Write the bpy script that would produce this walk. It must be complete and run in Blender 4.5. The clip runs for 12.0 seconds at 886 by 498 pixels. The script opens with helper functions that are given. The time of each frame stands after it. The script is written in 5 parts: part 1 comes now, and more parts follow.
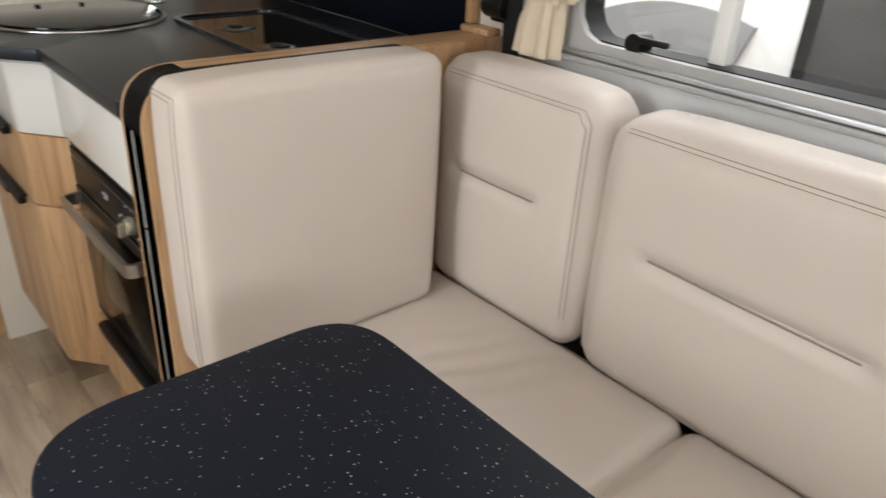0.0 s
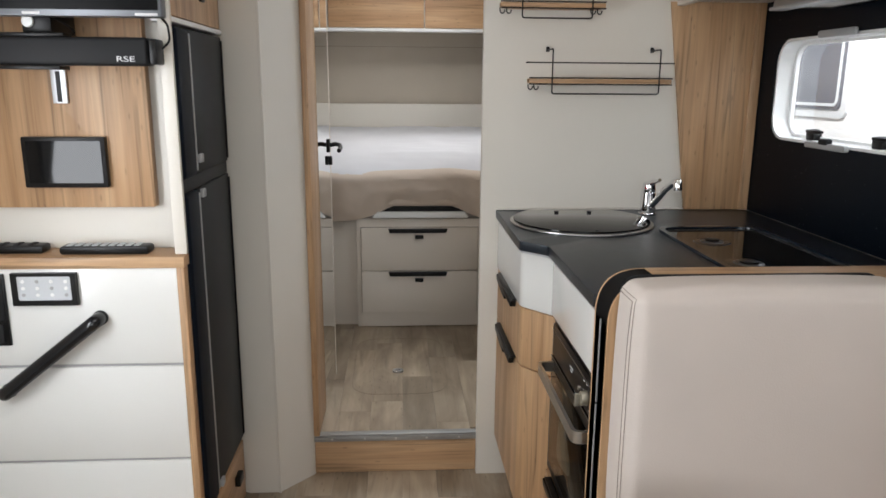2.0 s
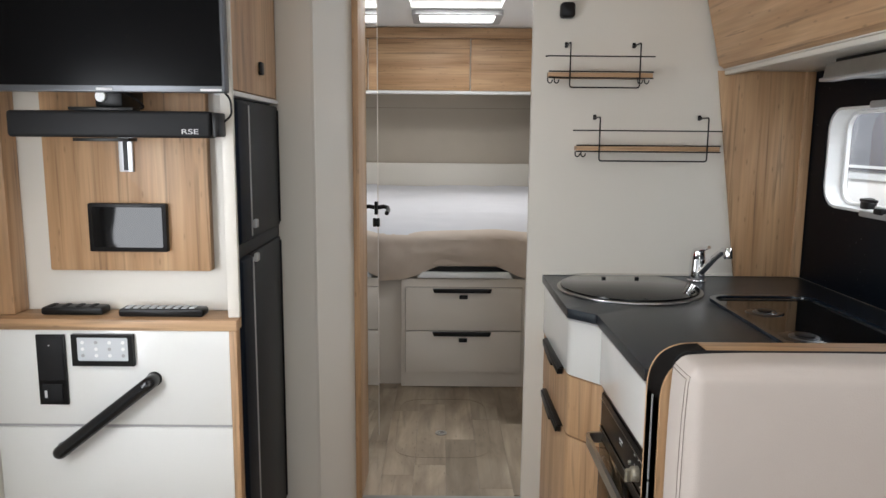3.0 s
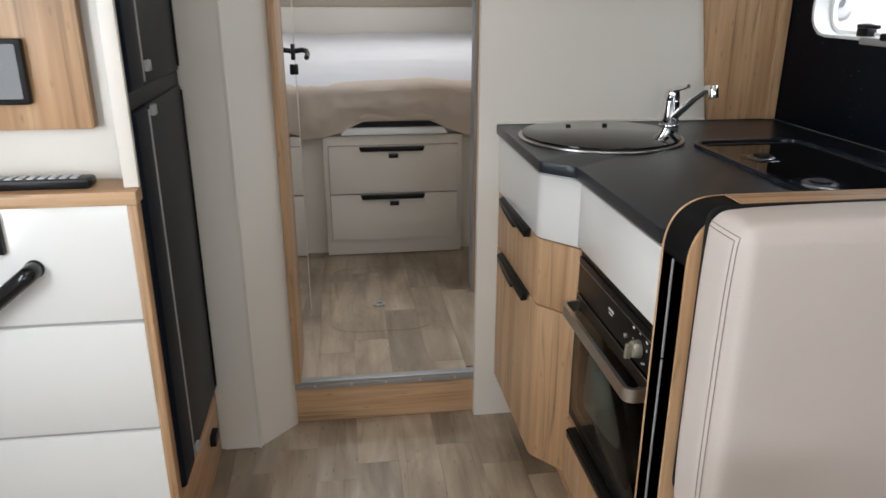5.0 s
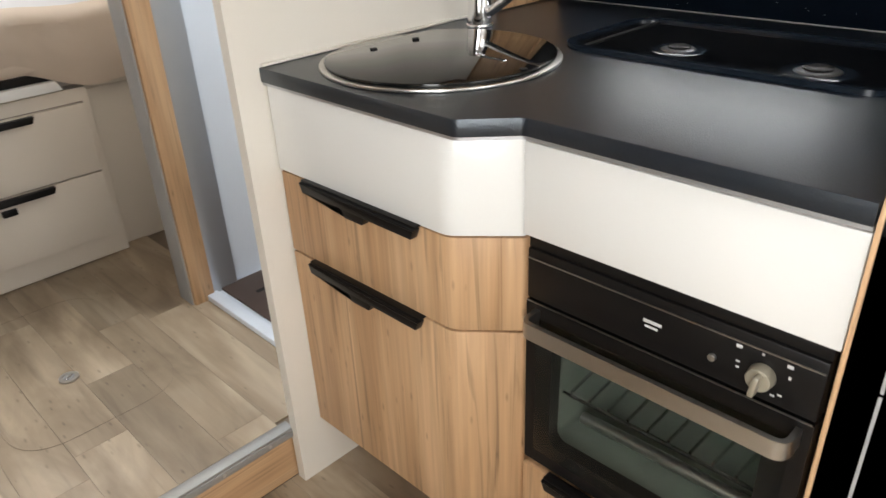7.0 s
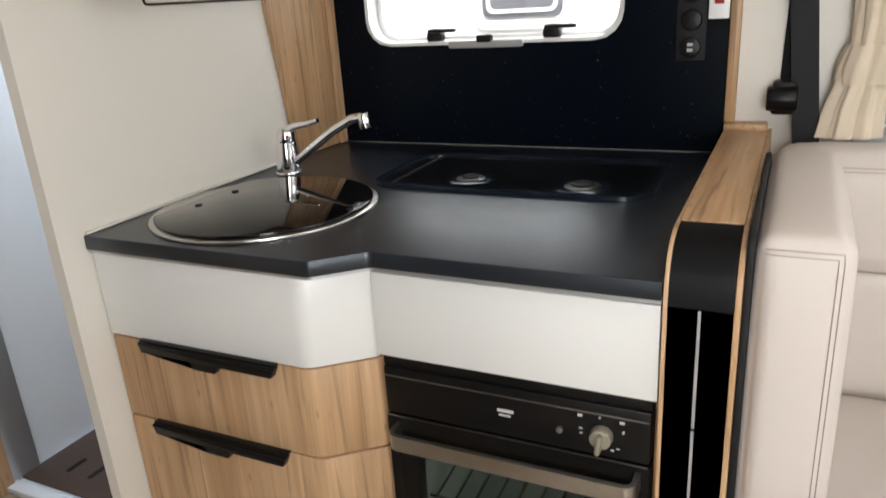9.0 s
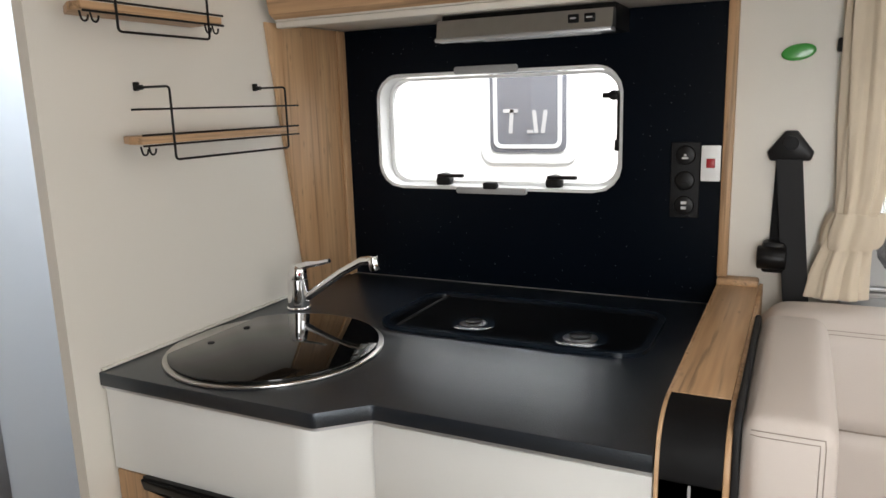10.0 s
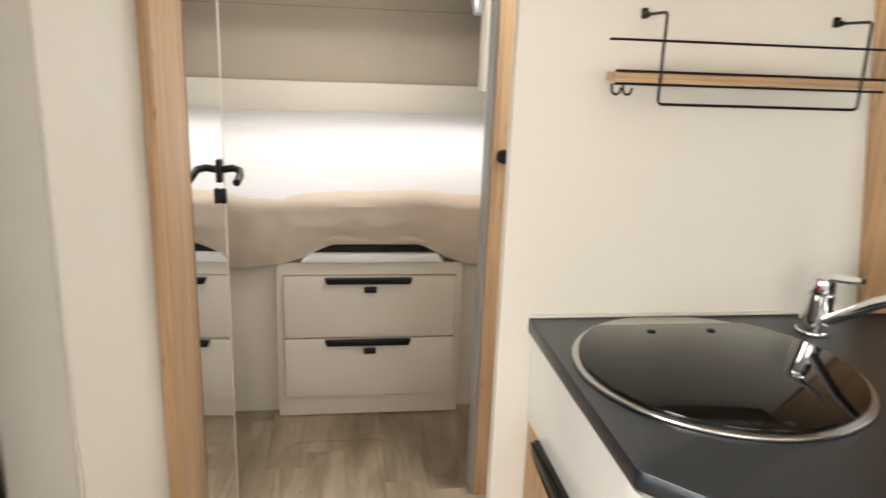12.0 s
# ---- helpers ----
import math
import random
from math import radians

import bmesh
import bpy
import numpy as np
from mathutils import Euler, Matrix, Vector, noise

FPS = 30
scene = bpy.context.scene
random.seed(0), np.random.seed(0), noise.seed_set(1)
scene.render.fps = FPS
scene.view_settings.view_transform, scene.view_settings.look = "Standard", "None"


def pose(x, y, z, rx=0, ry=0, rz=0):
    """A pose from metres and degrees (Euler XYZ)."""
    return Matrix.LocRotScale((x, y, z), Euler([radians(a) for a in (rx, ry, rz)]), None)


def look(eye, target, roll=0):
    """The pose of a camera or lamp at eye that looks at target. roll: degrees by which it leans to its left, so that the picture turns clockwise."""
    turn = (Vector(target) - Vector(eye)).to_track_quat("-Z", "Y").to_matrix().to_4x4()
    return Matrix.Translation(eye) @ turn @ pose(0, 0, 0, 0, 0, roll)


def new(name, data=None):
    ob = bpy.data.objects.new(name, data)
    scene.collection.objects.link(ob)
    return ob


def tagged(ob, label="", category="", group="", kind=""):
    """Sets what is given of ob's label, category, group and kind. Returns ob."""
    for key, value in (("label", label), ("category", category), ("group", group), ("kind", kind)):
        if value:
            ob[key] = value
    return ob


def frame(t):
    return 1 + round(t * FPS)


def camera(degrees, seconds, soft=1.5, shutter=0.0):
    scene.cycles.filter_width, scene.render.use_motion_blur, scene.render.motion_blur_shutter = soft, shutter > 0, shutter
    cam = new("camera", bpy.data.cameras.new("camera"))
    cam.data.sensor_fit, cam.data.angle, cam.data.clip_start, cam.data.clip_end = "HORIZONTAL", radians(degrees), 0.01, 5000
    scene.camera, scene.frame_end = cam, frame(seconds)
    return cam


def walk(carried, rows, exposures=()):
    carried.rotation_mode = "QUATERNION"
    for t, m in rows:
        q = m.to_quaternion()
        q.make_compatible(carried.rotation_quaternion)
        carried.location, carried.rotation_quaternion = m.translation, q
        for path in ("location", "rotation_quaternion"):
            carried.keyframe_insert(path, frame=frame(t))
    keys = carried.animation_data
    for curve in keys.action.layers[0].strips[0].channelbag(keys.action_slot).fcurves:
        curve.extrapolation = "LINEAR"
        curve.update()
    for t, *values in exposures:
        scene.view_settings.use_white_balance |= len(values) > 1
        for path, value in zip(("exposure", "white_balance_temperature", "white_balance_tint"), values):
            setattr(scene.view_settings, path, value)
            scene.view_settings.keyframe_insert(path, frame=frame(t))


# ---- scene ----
cam = camera(63.0, 12.0, shutter=0.2)
PATH = [
    (0, (0.514, 0.439, 1.257), (1.71, 1.755, 0.342), 3.4),
    (0.5, (0.513, 0.403, 1.255), (1.275, 2.064, 0.444), 2.4),
    (1, (0.5, 0.352, 1.276), (0.918, 2.18, 0.579), 1.6),
    (1.5, (0.49, 0.311, 1.289), (0.718, 2.215, 0.719), 0.9),
    (2, (0.493, 0.292, 1.309), (0.612, 2.238, 0.862), 0.4),
    (2.5, (0.482, 0.286, 1.334), (0.522, 2.257, 0.997), 0.4),
    (2.7, (0.478, 0.285, 1.344), (0.485, 2.262, 1.042), 0.5),
    (4.3, (0.448, 0.361, 1.32), (0.467, 2.309, 0.868), 0.1),
    (4.5, (0.425, 0.405, 1.297), (0.505, 2.336, 0.783), 0.4),
    (5, (0.384, 0.587, 1.264), (0.638, 2.453, 0.592), 0.1),
    (5.5, (0.302, 0.861, 1.253), (0.784, 2.63, 0.453), 0.1),
    (6, (0.256, 1.135, 1.257), (0.965, 2.781, 0.368), -0.3),
    (6.5, (0.234, 1.348, 1.239), (1.18, 2.847, 0.311), -1.6),
    (7, (0.159, 1.442, 1.211), (1.383, 2.713, 0.27), -2.7),
    (7.2, (0.139, 1.455, 1.197), (1.434, 2.649, 0.25), -3.8),
    (8.8, (0.013, 1.473, 1.238), (1.673, 2.313, 0.504), -4.1),
    (9, (0.015, 1.467, 1.267), (1.705, 2.306, 0.604), -3.7),
    (9.5, (-0.001, 1.456, 1.337), (1.748, 2.29, 0.839), -2.6),
    (10, (-0.012, 1.447, 1.366), (1.744, 2.319, 0.97), -1.7),
    (10.5, (0.015, 1.442, 1.365), (1.703, 2.444, 0.985), -0.9),
    (11, (0.133, 1.423, 1.36), (1.609, 2.704, 0.939), -0.1),
    (11.5, (0.379, 1.362, 1.354), (1.289, 3.077, 0.871), 1.2),
    (12, (0.48, 1.428, 1.342), (0.769, 3.337, 0.818), 2.2),
]
LIGHT = [(0.0, 0.76, 6700, 10), (0.5, 0.70, 6550, 10), (1.0, 0.68, 6350, 10), (2.5, 0.62, 6250, 10), (4.5, 0.56, 6150, 10), (5.5, 0.84, 6250, 10), (6.0, 1.13, 6400, 10), (6.5, 1.36, 6500, 10), (7.0, 1.36, 6600, 10), (9.0, 1.02, 6500, 10), (10.0, 0.75, 6550, 10), (11.0, 0.82, 6600, 10), (11.5, 1.0, 6700, 10), (12.0, 1.45, 7000, 10)]
walk(cam, [(t, look(eye, target, roll)) for t, eye, target, roll in PATH], LIGHT)

# ---- light ----
CEIL = 2.06
world = bpy.data.worlds.new("sky")
scene.world = world
world.use_nodes = True
wn = world.node_tree
sky = wn.nodes.new("ShaderNodeTexSky")
sky.sky_type, sky.sun_disc = "NISHITA", False
sky.sun_elevation, sky.sun_rotation = radians(40), radians(228)
sky.air_density, sky.dust_density = 1.0, 3.0
wn.links.new(sky.outputs[0], wn.nodes["Background"].inputs[0])
wn.nodes["Background"].inputs[1].default_value = 0.14


def lamp(name, kind, m, energy, color=(1, 1, 1), size=0.3, size_y=None, angle=None):
    d = bpy.data.lights.new(name, kind)
    d.energy, d.color = energy, color
    if kind == "AREA":
        d.shape, d.size, d.size_y = "RECTANGLE", size, size_y or size
    if angle is not None:
        d.angle = radians(angle)
    ob = new(name, d)
    ob.matrix_world = m
    return ob


lamp("sun", "SUN", look((-4.6, -3.0, 4.4), (0, 0, 0)), 4.8, (1.0, 0.97, 0.92), angle=14)
# windscreen daylight; fill lamps at the unseen, added door, roof hatches and bedroom window
lamp("windscreen_daylight", "AREA", look((0.5, -1.72, 1.35), (0.5, 2.5, 1.0)), 10.3, (0.95, 0.975, 1.0), 1.7, 0.75)
lamp("added_door_fill", "AREA", look((-0.585, 1.15, 0.86), (1.0, 1.4, 0.55)), 16.5, (0.97, 0.985, 1.0), 0.5, 1.3)
lamp("roof_hatch_fill", "AREA", look((0.45, 0.9, CEIL + 0.05), (0.45, 0.9, 0)), 3.2, (1.0, 0.99, 0.97), 0.6, 0.6)
# extra lamp above the vehicle gap, added to brighten the neighbour's side
lamp("added_sky_fill", "AREA", look((2.13, 1.6, 3.0), (2.25, 1.6, 0)), 185, (0.93, 0.97, 1.0), 0.85, 7.0)
lamp("bedroom_roof_fill", "AREA", look((0.55, 4.22, CEIL + 0.04), (0.55, 4.22, 0)), 5.2, (1.0, 0.985, 0.96), 0.45, 0.35)
lamp("bedroom_window_fill", "AREA", look((1.64, 4.5, 1.35), (0.3, 4.4, 1.0)), 1.1, (1.0, 0.98, 0.97), 0.65, 0.26)
# added lamp below the closed ceiling, only to brighten the shower wall
lamp("shower_fill", "AREA", look((1.25, 2.75, CEIL - 0.02), (1.25, 2.9, 0)), 4.6, (0.88, 0.94, 1.0), 0.55, 0.45)


# ---- materials ----
def mat(name, color, rough=0.5, metal=0.0, var=0.06, scale=6.0, bump=0.0, bscale=200.0, coat=0.0, spec=0.5, rvar=0.0):
    m = bpy.data.materials.new(name)
    m.use_nodes = True
    nt = m.node_tree
    b = nt.nodes["Principled BSDF"]
    b.inputs["Base Color"].default_value = (*color, 1)
    b.inputs["Roughness"].default_value = rough
    b.inputs["Metallic"].default_value = metal
    b.inputs["Coat Weight"].default_value = coat
    b.inputs["Specular IOR Level"].default_value = spec
    co = nt.nodes.new("ShaderNodeTexCoord")
    if var > 0:
        n = nt.nodes.new("ShaderNodeTexNoise")
        n.inputs["Scale"].default_value, n.inputs["Detail"].default_value = scale, 6
        nt.links.new(co.outputs["Object"], n.inputs["Vector"])
        r = nt.nodes.new("ShaderNodeMapRange")
        r.inputs[3].default_value, r.inputs[4].default_value = 1 - var, 1 + var
        nt.links.new(n.outputs["Fac"], r.inputs[0])
        mx = nt.nodes.new("ShaderNodeVectorMath")
        mx.operation = "SCALE"
        mx.inputs[0].default_value = color
        nt.links.new(r.outputs[0], mx.inputs["Scale"])
        nt.links.new(mx.outputs[0], b.inputs["Base Color"])
        if rvar:
            r2 = nt.nodes.new("ShaderNodeMapRange")
            r2.inputs[1].default_value, r2.inputs[2].default_value = 0.3, 0.7
            r2.inputs[3].default_value, r2.inputs[4].default_value = rough - rvar, rough + rvar
            nt.links.new(n.outputs["Fac"], r2.inputs[0])
            nt.links.new(r2.outputs[0], b.inputs["Roughness"])
    if bump > 0:
        n2 = nt.nodes.new("ShaderNodeTexNoise")
        n2.inputs["Scale"].default_value, n2.inputs["Detail"].default_value = bscale, 4
        nt.links.new(co.outputs["Object"], n2.inputs["Vector"])
        bp = nt.nodes.new("ShaderNodeBump")
        bp.inputs["Strength"].default_value, bp.inputs["Distance"].default_value = bump, 0.002
        nt.links.new(n2.outputs["Fac"], bp.inputs["Height"])
        nt.links.new(bp.outputs[0], b.inputs["Normal"])
    return m


def wood(name, axis, c1, c2, c3, rough=0.45, grain=1.0, per_object=0.0, soft=1.0):
    """Laminate with the grain along axis 0, 1 or 2."""
    m = bpy.data.materials.new(name)
    m.use_nodes = True
    nt = m.node_tree
    b = nt.nodes["Principled BSDF"]
    b.inputs["Roughness"].default_value = rough
    co = nt.nodes.new("ShaderNodeTexCoord")
    info = nt.nodes.new("ShaderNodeObjectInfo")
    off = nt.nodes.new("ShaderNodeVectorMath")
    off.operation = "SCALE"
    off.inputs[0].default_value = (7.3, 5.1, 9.7)
    nt.links.new(info.outputs["Random"], off.inputs["Scale"])
    add = nt.nodes.new("ShaderNodeVectorMath")
    nt.links.new(co.outputs["Object"], add.inputs[0])
    nt.links.new(off.outputs[0], add.inputs[1])

    def stretched(k, long_scale, detail, dist):
        mp = nt.nodes.new("ShaderNodeMapping")
        sc = [k, k, k]
        sc[axis] = long_scale
        mp.inputs["Scale"].default_value = sc
        nt.links.new(add.outputs[0], mp.inputs["Vector"])
        n = nt.nodes.new("ShaderNodeTexNoise")
        n.inputs["Scale"].default_value, n.inputs["Detail"].default_value = 1.0, detail
        n.inputs["Distortion"].default_value = dist
        nt.links.new(mp.outputs[0], n.inputs["Vector"])
        return n

    broad = stretched(14 * (0.6 if soft < 1 else 1), 0.9 if soft >= 1 else 2.2, 6, 0.8)
    fine = stretched(120 * grain, 4, 3, 0.2)
    ramp = nt.nodes.new("ShaderNodeValToRGB")
    e = ramp.color_ramp.elements
    e[0].position, e[0].color = 0.27, (*c1, 1)
    e[1].position, e[1].color = 0.71, (*c3, 1)
    mid = e.new(0.5)
    mid.color = (*c2, 1)
    nt.links.new(broad.outputs["Fac"], ramp.inputs[0])
    r = nt.nodes.new("ShaderNodeMapRange")
    r.inputs[1].default_value, r.inputs[2].default_value = 0.3, 0.7
    r.inputs[3].default_value, r.inputs[4].default_value = 1 - 0.13 * soft, 1 + 0.10 * soft
    nt.links.new(fine.outputs["Fac"], r.inputs[0])
    sc = nt.nodes.new("ShaderNodeVectorMath")
    sc.operation = "SCALE"
    nt.links.new(ramp.outputs[0], sc.inputs[0])
    nt.links.new(r.outputs[0], sc.inputs["Scale"])
    streak = stretched(46 * grain, 1.5, 4, 1.6)
    sr = nt.nodes.new("ShaderNodeMapRange")
    sr.inputs[1].default_value, sr.inputs[2].default_value = 0.575, 0.70
    sr.inputs[3].default_value, sr.inputs[4].default_value = 1.0, 1 - 0.42 * soft
    nt.links.new(streak.outputs["Fac"], sr.inputs[0])
    s2 = nt.nodes.new("ShaderNodeVectorMath")
    s2.operation = "SCALE"
    nt.links.new(sc.outputs[0], s2.inputs[0])
    nt.links.new(sr.outputs[0], s2.inputs["Scale"])
    sc = s2
    last = sc
    if per_object:
        r3 = nt.nodes.new("ShaderNodeMapRange")
        r3.inputs[3].default_value, r3.inputs[4].default_value = 1 - per_object, 1 + per_object
        nt.links.new(info.outputs["Random"], r3.inputs[0])
        s3 = nt.nodes.new("ShaderNodeVectorMath")
        s3.operation = "SCALE"
        nt.links.new(sc.outputs[0], s3.inputs[0])
        nt.links.new(r3.outputs[0], s3.inputs["Scale"])
        last = s3
    knots = nt.nodes.new("ShaderNodeTexVoronoi")
    mpk = nt.nodes.new("ShaderNodeMapping")
    ks = [9, 9, 9]
    ks[axis] = 2.6
    mpk.inputs["Scale"].default_value = ks
    nt.links.new(add.outputs[0], mpk.inputs["Vector"])
    nt.links.new(mpk.outputs[0], knots.inputs["Vector"])
    kr = nt.nodes.new("ShaderNodeMapRange")
    kr.inputs[1].default_value, kr.inputs[2].default_value = 0.03, 0.16
    kr.inputs[3].default_value, kr.inputs[4].default_value = 0.62, 1.0
    nt.links.new(knots.outputs["Distance"], kr.inputs[0])
    s4 = nt.nodes.new("ShaderNodeVectorMath")
    s4.operation = "SCALE"
    nt.links.new(last.outputs[0], s4.inputs[0])
    nt.links.new(kr.outputs[0], s4.inputs["Scale"])
    nt.links.new(s4.outputs[0], b.inputs["Base Color"])
    bp = nt.nodes.new("ShaderNodeBump")
    bp.inputs["Strength"].default_value, bp.inputs["Distance"].default_value = 0.12, 0.001
    nt.links.new(fine.outputs["Fac"], bp.inputs["Height"])
    nt.links.new(bp.outputs[0], b.inputs["Normal"])
    return m


def speckled(name, base, fleck, rough, density, size, bump=0.0, coat=0.0, spec=0.5):
    m = mat(name, base, rough, spec=spec, var=0.12, scale=30, bump=bump, bscale=260, coat=coat)
    nt = m.node_tree
    b = nt.nodes["Principled BSDF"]
    src = b.inputs["Base Color"].links[0].from_socket
    co = nt.nodes.new("ShaderNodeTexCoord")
    v = nt.nodes.new("ShaderNodeTexVoronoi")
    v.inputs["Scale"].default_value = density
    nt.links.new(co.outputs["Object"], v.inputs["Vector"])
    sep = nt.nodes.new("ShaderNodeSeparateColor")
    nt.links.new(v.outputs["Color"], sep.inputs[0])
    lim = nt.nodes.new("ShaderNodeMath")
    lim.operation = "MULTIPLY"
    lim.inputs[1].default_value = size
    pw = nt.nodes.new("ShaderNodeMath")
    pw.operation = "POWER"
    pw.inputs[1].default_value = 2.0
    nt.links.new(sep.outputs[0], pw.inputs[0])
    nt.links.new(pw.outputs[0], lim.inputs[0])
    lt = nt.nodes.new("ShaderNodeMath")
    lt.operation = "LESS_THAN"
    nt.links.new(v.outputs["Distance"], lt.inputs[0])
    nt.links.new(lim.outputs[0], lt.inputs[1])
    mx = nt.nodes.new("ShaderNodeMix")
    mx.data_type = "RGBA"
    mx.inputs[7].default_value = (*fleck, 1)
    nt.links.new(lt.outputs[0], mx.inputs[0])
    nt.links.new(src, mx.inputs[6])
    nt.links.new(mx.outputs[2], b.inputs["Base Color"])
    return m


def glassy(name, color, rough=0.02, ior=1.45):
    m = mat(name, color, rough, var=0)
    b = m.node_tree.nodes["Principled BSDF"]
    b.inputs["Transmission Weight"].default_value = 1.0
    b.inputs["IOR"].default_value = ior
    return m


OAK = ((0.365, 0.205, 0.098), (0.485, 0.30, 0.16), (0.60, 0.395, 0.228))
M_OAK_Z = wood("oak_upright", 2, *OAK)
M_OAK_X = wood("oak_across", 0, *OAK)
M_OAK_Y = wood("oak_along", 1, *OAK)
M_PLANK = wood("vinyl_plank", 1, (0.19, 0.14, 0.093), (0.335, 0.259, 0.179), (0.485, 0.395, 0.287), 0.36, 0.55, 0.22, soft=0.5)
M_JOINT = mat("vinyl_joint", (0.21, 0.165, 0.12), 0.6)
M_CREAM = mat("cream_laminate", (0.715, 0.677, 0.608), 0.42, var=0.02, scale=3, bump=0.03, bscale=500)
M_GLOSS = mat("white_gloss", (0.745, 0.742, 0.715), 0.22, var=0.015, scale=2, coat=0.2)
M_BEDBASE = mat("beige_laminate", (0.72, 0.655, 0.575), 0.45, var=0.02, scale=3)
M_CEIL = mat("white_ceiling", (0.8, 0.79, 0.76), 0.6, var=0.02, bump=0.04)
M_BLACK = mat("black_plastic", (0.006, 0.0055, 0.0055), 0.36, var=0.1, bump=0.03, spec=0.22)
M_BLACKGLOSS = mat("black_gloss_plastic", (0.006, 0.0065, 0.008), 0.16, var=0.1, spec=0.5)
M_BLACKSOFT = mat("black_rubber", (0.010, 0.010, 0.011), 0.6, var=0.1, spec=0.25)
M_EDGE = mat("black_laminate", (0.008, 0.008, 0.009), 0.5, var=0.1, bump=0.03, spec=0.3)
M_COUNTER = mat("black_worktop", (0.006, 0.009, 0.015), 0.31, var=0.2, scale=45, bump=0.32, bscale=380, spec=1.0)
M_COUNTER.node_tree.nodes["Principled BSDF"].inputs["Specular Tint"].default_value = (0.84, 0.93, 1.0, 1)
M_SPLASH = speckled("starry_black_panel", (0.0012, 0.003, 0.0065), (0.3, 0.32, 0.32), 0.3, 70, 0.10, spec=0.09)
M_TABLE = speckled("flecked_black_tabletop", (0.0075, 0.0105, 0.019), (0.42, 0.43, 0.45), 0.55, 165, 0.20, spec=0.15)
M_GLASSBLK = mat("black_glass", (0.005, 0.005, 0.005), 0.04, var=0, spec=0.32)
M_CHROME = mat("chrome", (0.85, 0.85, 0.86), 0.08, 1.0, var=0.02)
M_STEEL = mat("brushed_steel", (0.55, 0.54, 0.52), 0.3, 1.0, var=0.08, scale=40)
M_ENAMEL = mat("black_enamel", (0.010, 0.015, 0.023), 0.14, var=0.05, spec=0.6)
M_DARKSTEEL = mat("dark_steel", (0.16, 0.16, 0.165), 0.3, 1.0, var=0.1, scale=40)
M_ALU = mat("satin_aluminium", (0.55, 0.56, 0.58), 0.42, 0.9, var=0.04)
M_DULLALU = mat("dull_aluminium", (0.36, 0.355, 0.34), 0.5, 0.5, var=0.12, scale=30)
M_GREYTRIM = mat("grey_trim", (0.36, 0.36, 0.36), 0.5, var=0.04)
M_LEATHER = mat("greige_leather", (0.60, 0.535, 0.487), 0.48, var=0.035, scale=7, bump=0.22, bscale=420, spec=0.35)
M_SEAM_AND_GAP = mat("dark_thread_and_gap_shade", (0.30, 0.25, 0.21), 0.8, var=0)
M_FRIDGE = mat("fridge_grey", (0.022, 0.023, 0.024), 0.5, 0.0, var=0.06, scale=20, spec=0.2)
M_FRIDGEBLK = mat("fridge_profile", (0.003, 0.006, 0.012), 0.5, var=0.05, spec=0.12)
M_SCREEN = mat("dark_screen", (0.003, 0.003, 0.0035), 0.05, var=0, spec=0.3)
M_TVSCREEN = mat("matt_screen", (0.003, 0.003, 0.0035), 0.25, var=0, spec=0.1)
M_TVFRAME = mat("grey_bezel", (0.10, 0.105, 0.115), 0.35, 0.5, var=0.04)
M_SHEET = mat("white_sheet", (0.72, 0.72, 0.75), 0.85, var=0.03, scale=9, bump=0.3, bscale=35)
M_COVER = mat("beige_bed_cover", (0.68, 0.575, 0.48), 0.85, var=0.05, scale=9, bump=0.25, bscale=60)
M_CURTAIN = mat("cream_curtain", (0.62, 0.53, 0.41), 0.85, var=0.06, scale=25, bump=0.3, bscale=600)
M_PADDED = mat("taupe_wall_panel", (0.48, 0.425, 0.35), 0.8, var=0.05, scale=8, bump=0.25, bscale=300)
M_WHITE = mat("white_plastic", (0.8, 0.8, 0.79), 0.35, var=0.02)
M_PANELGREY = mat("grey_membrane", (0.55, 0.57, 0.59), 0.4, var=0.05)
M_RED = mat("red_switch", (0.32, 0.01, 0.015), 0.35, var=0)
M_GREEN = mat("green_plastic", (0.05, 0.34, 0.05), 0.3, var=0.2, scale=60, coat=0.3)
M_BEIGEKNOB = mat("champagne_knob", (0.36, 0.33, 0.26), 0.3, 0.5, var=0.05)
M_MIRROR = mat("mirror_glass", (0.92, 0.93, 0.93), 0.015, 1.0, var=0)
M_PANE = glassy("clear_acrylic", (0.97, 0.98, 0.98), 0.0)
M_OVENGLASS = glassy("smoked_oven_glass", (0.72, 0.74, 0.70), 0.0, 1.12)
M_OVENIN = mat("oven_enamel", (0.15, 0.172, 0.145), 0.4, var=0.15, scale=10)
M_SHOWER = mat("shower_white", (0.74, 0.79, 0.86), 0.3, var=0.02)
M_BROWNTRAY = mat("brown_shower_grate", (0.07, 0.045, 0.035), 0.5, var=0.15, scale=12)
M_BODY = mat("white_vehicle_paint", (0.86, 0.86, 0.86), 0.3, var=0.01, coat=0.3)
M_DARKPANE = mat("tinted_acrylic", (0.055, 0.055, 0.06), 0.12, var=0.5, scale=7)
M_GREYPANE = mat("pale_tinted_acrylic", (0.10, 0.105, 0.125), 0.12, var=0.15, scale=5)
M_DECAL = mat("grey_decal", (0.30, 0.30, 0.31), 0.4, var=0.05)
M_ASPHALT = mat("asphalt", (0.055, 0.055, 0.057), 0.85, var=0.25, scale=30, bump=0.5, bscale=120)
M_PRINT = mat("pale_print", (0.55, 0.55, 0.55), 0.5, var=0)
M_LAMPGLOW = bpy.data.materials.new("lamp_diffuser")
M_LAMPGLOW.use_nodes = True
_b = M_LAMPGLOW.node_tree.nodes["Principled BSDF"]
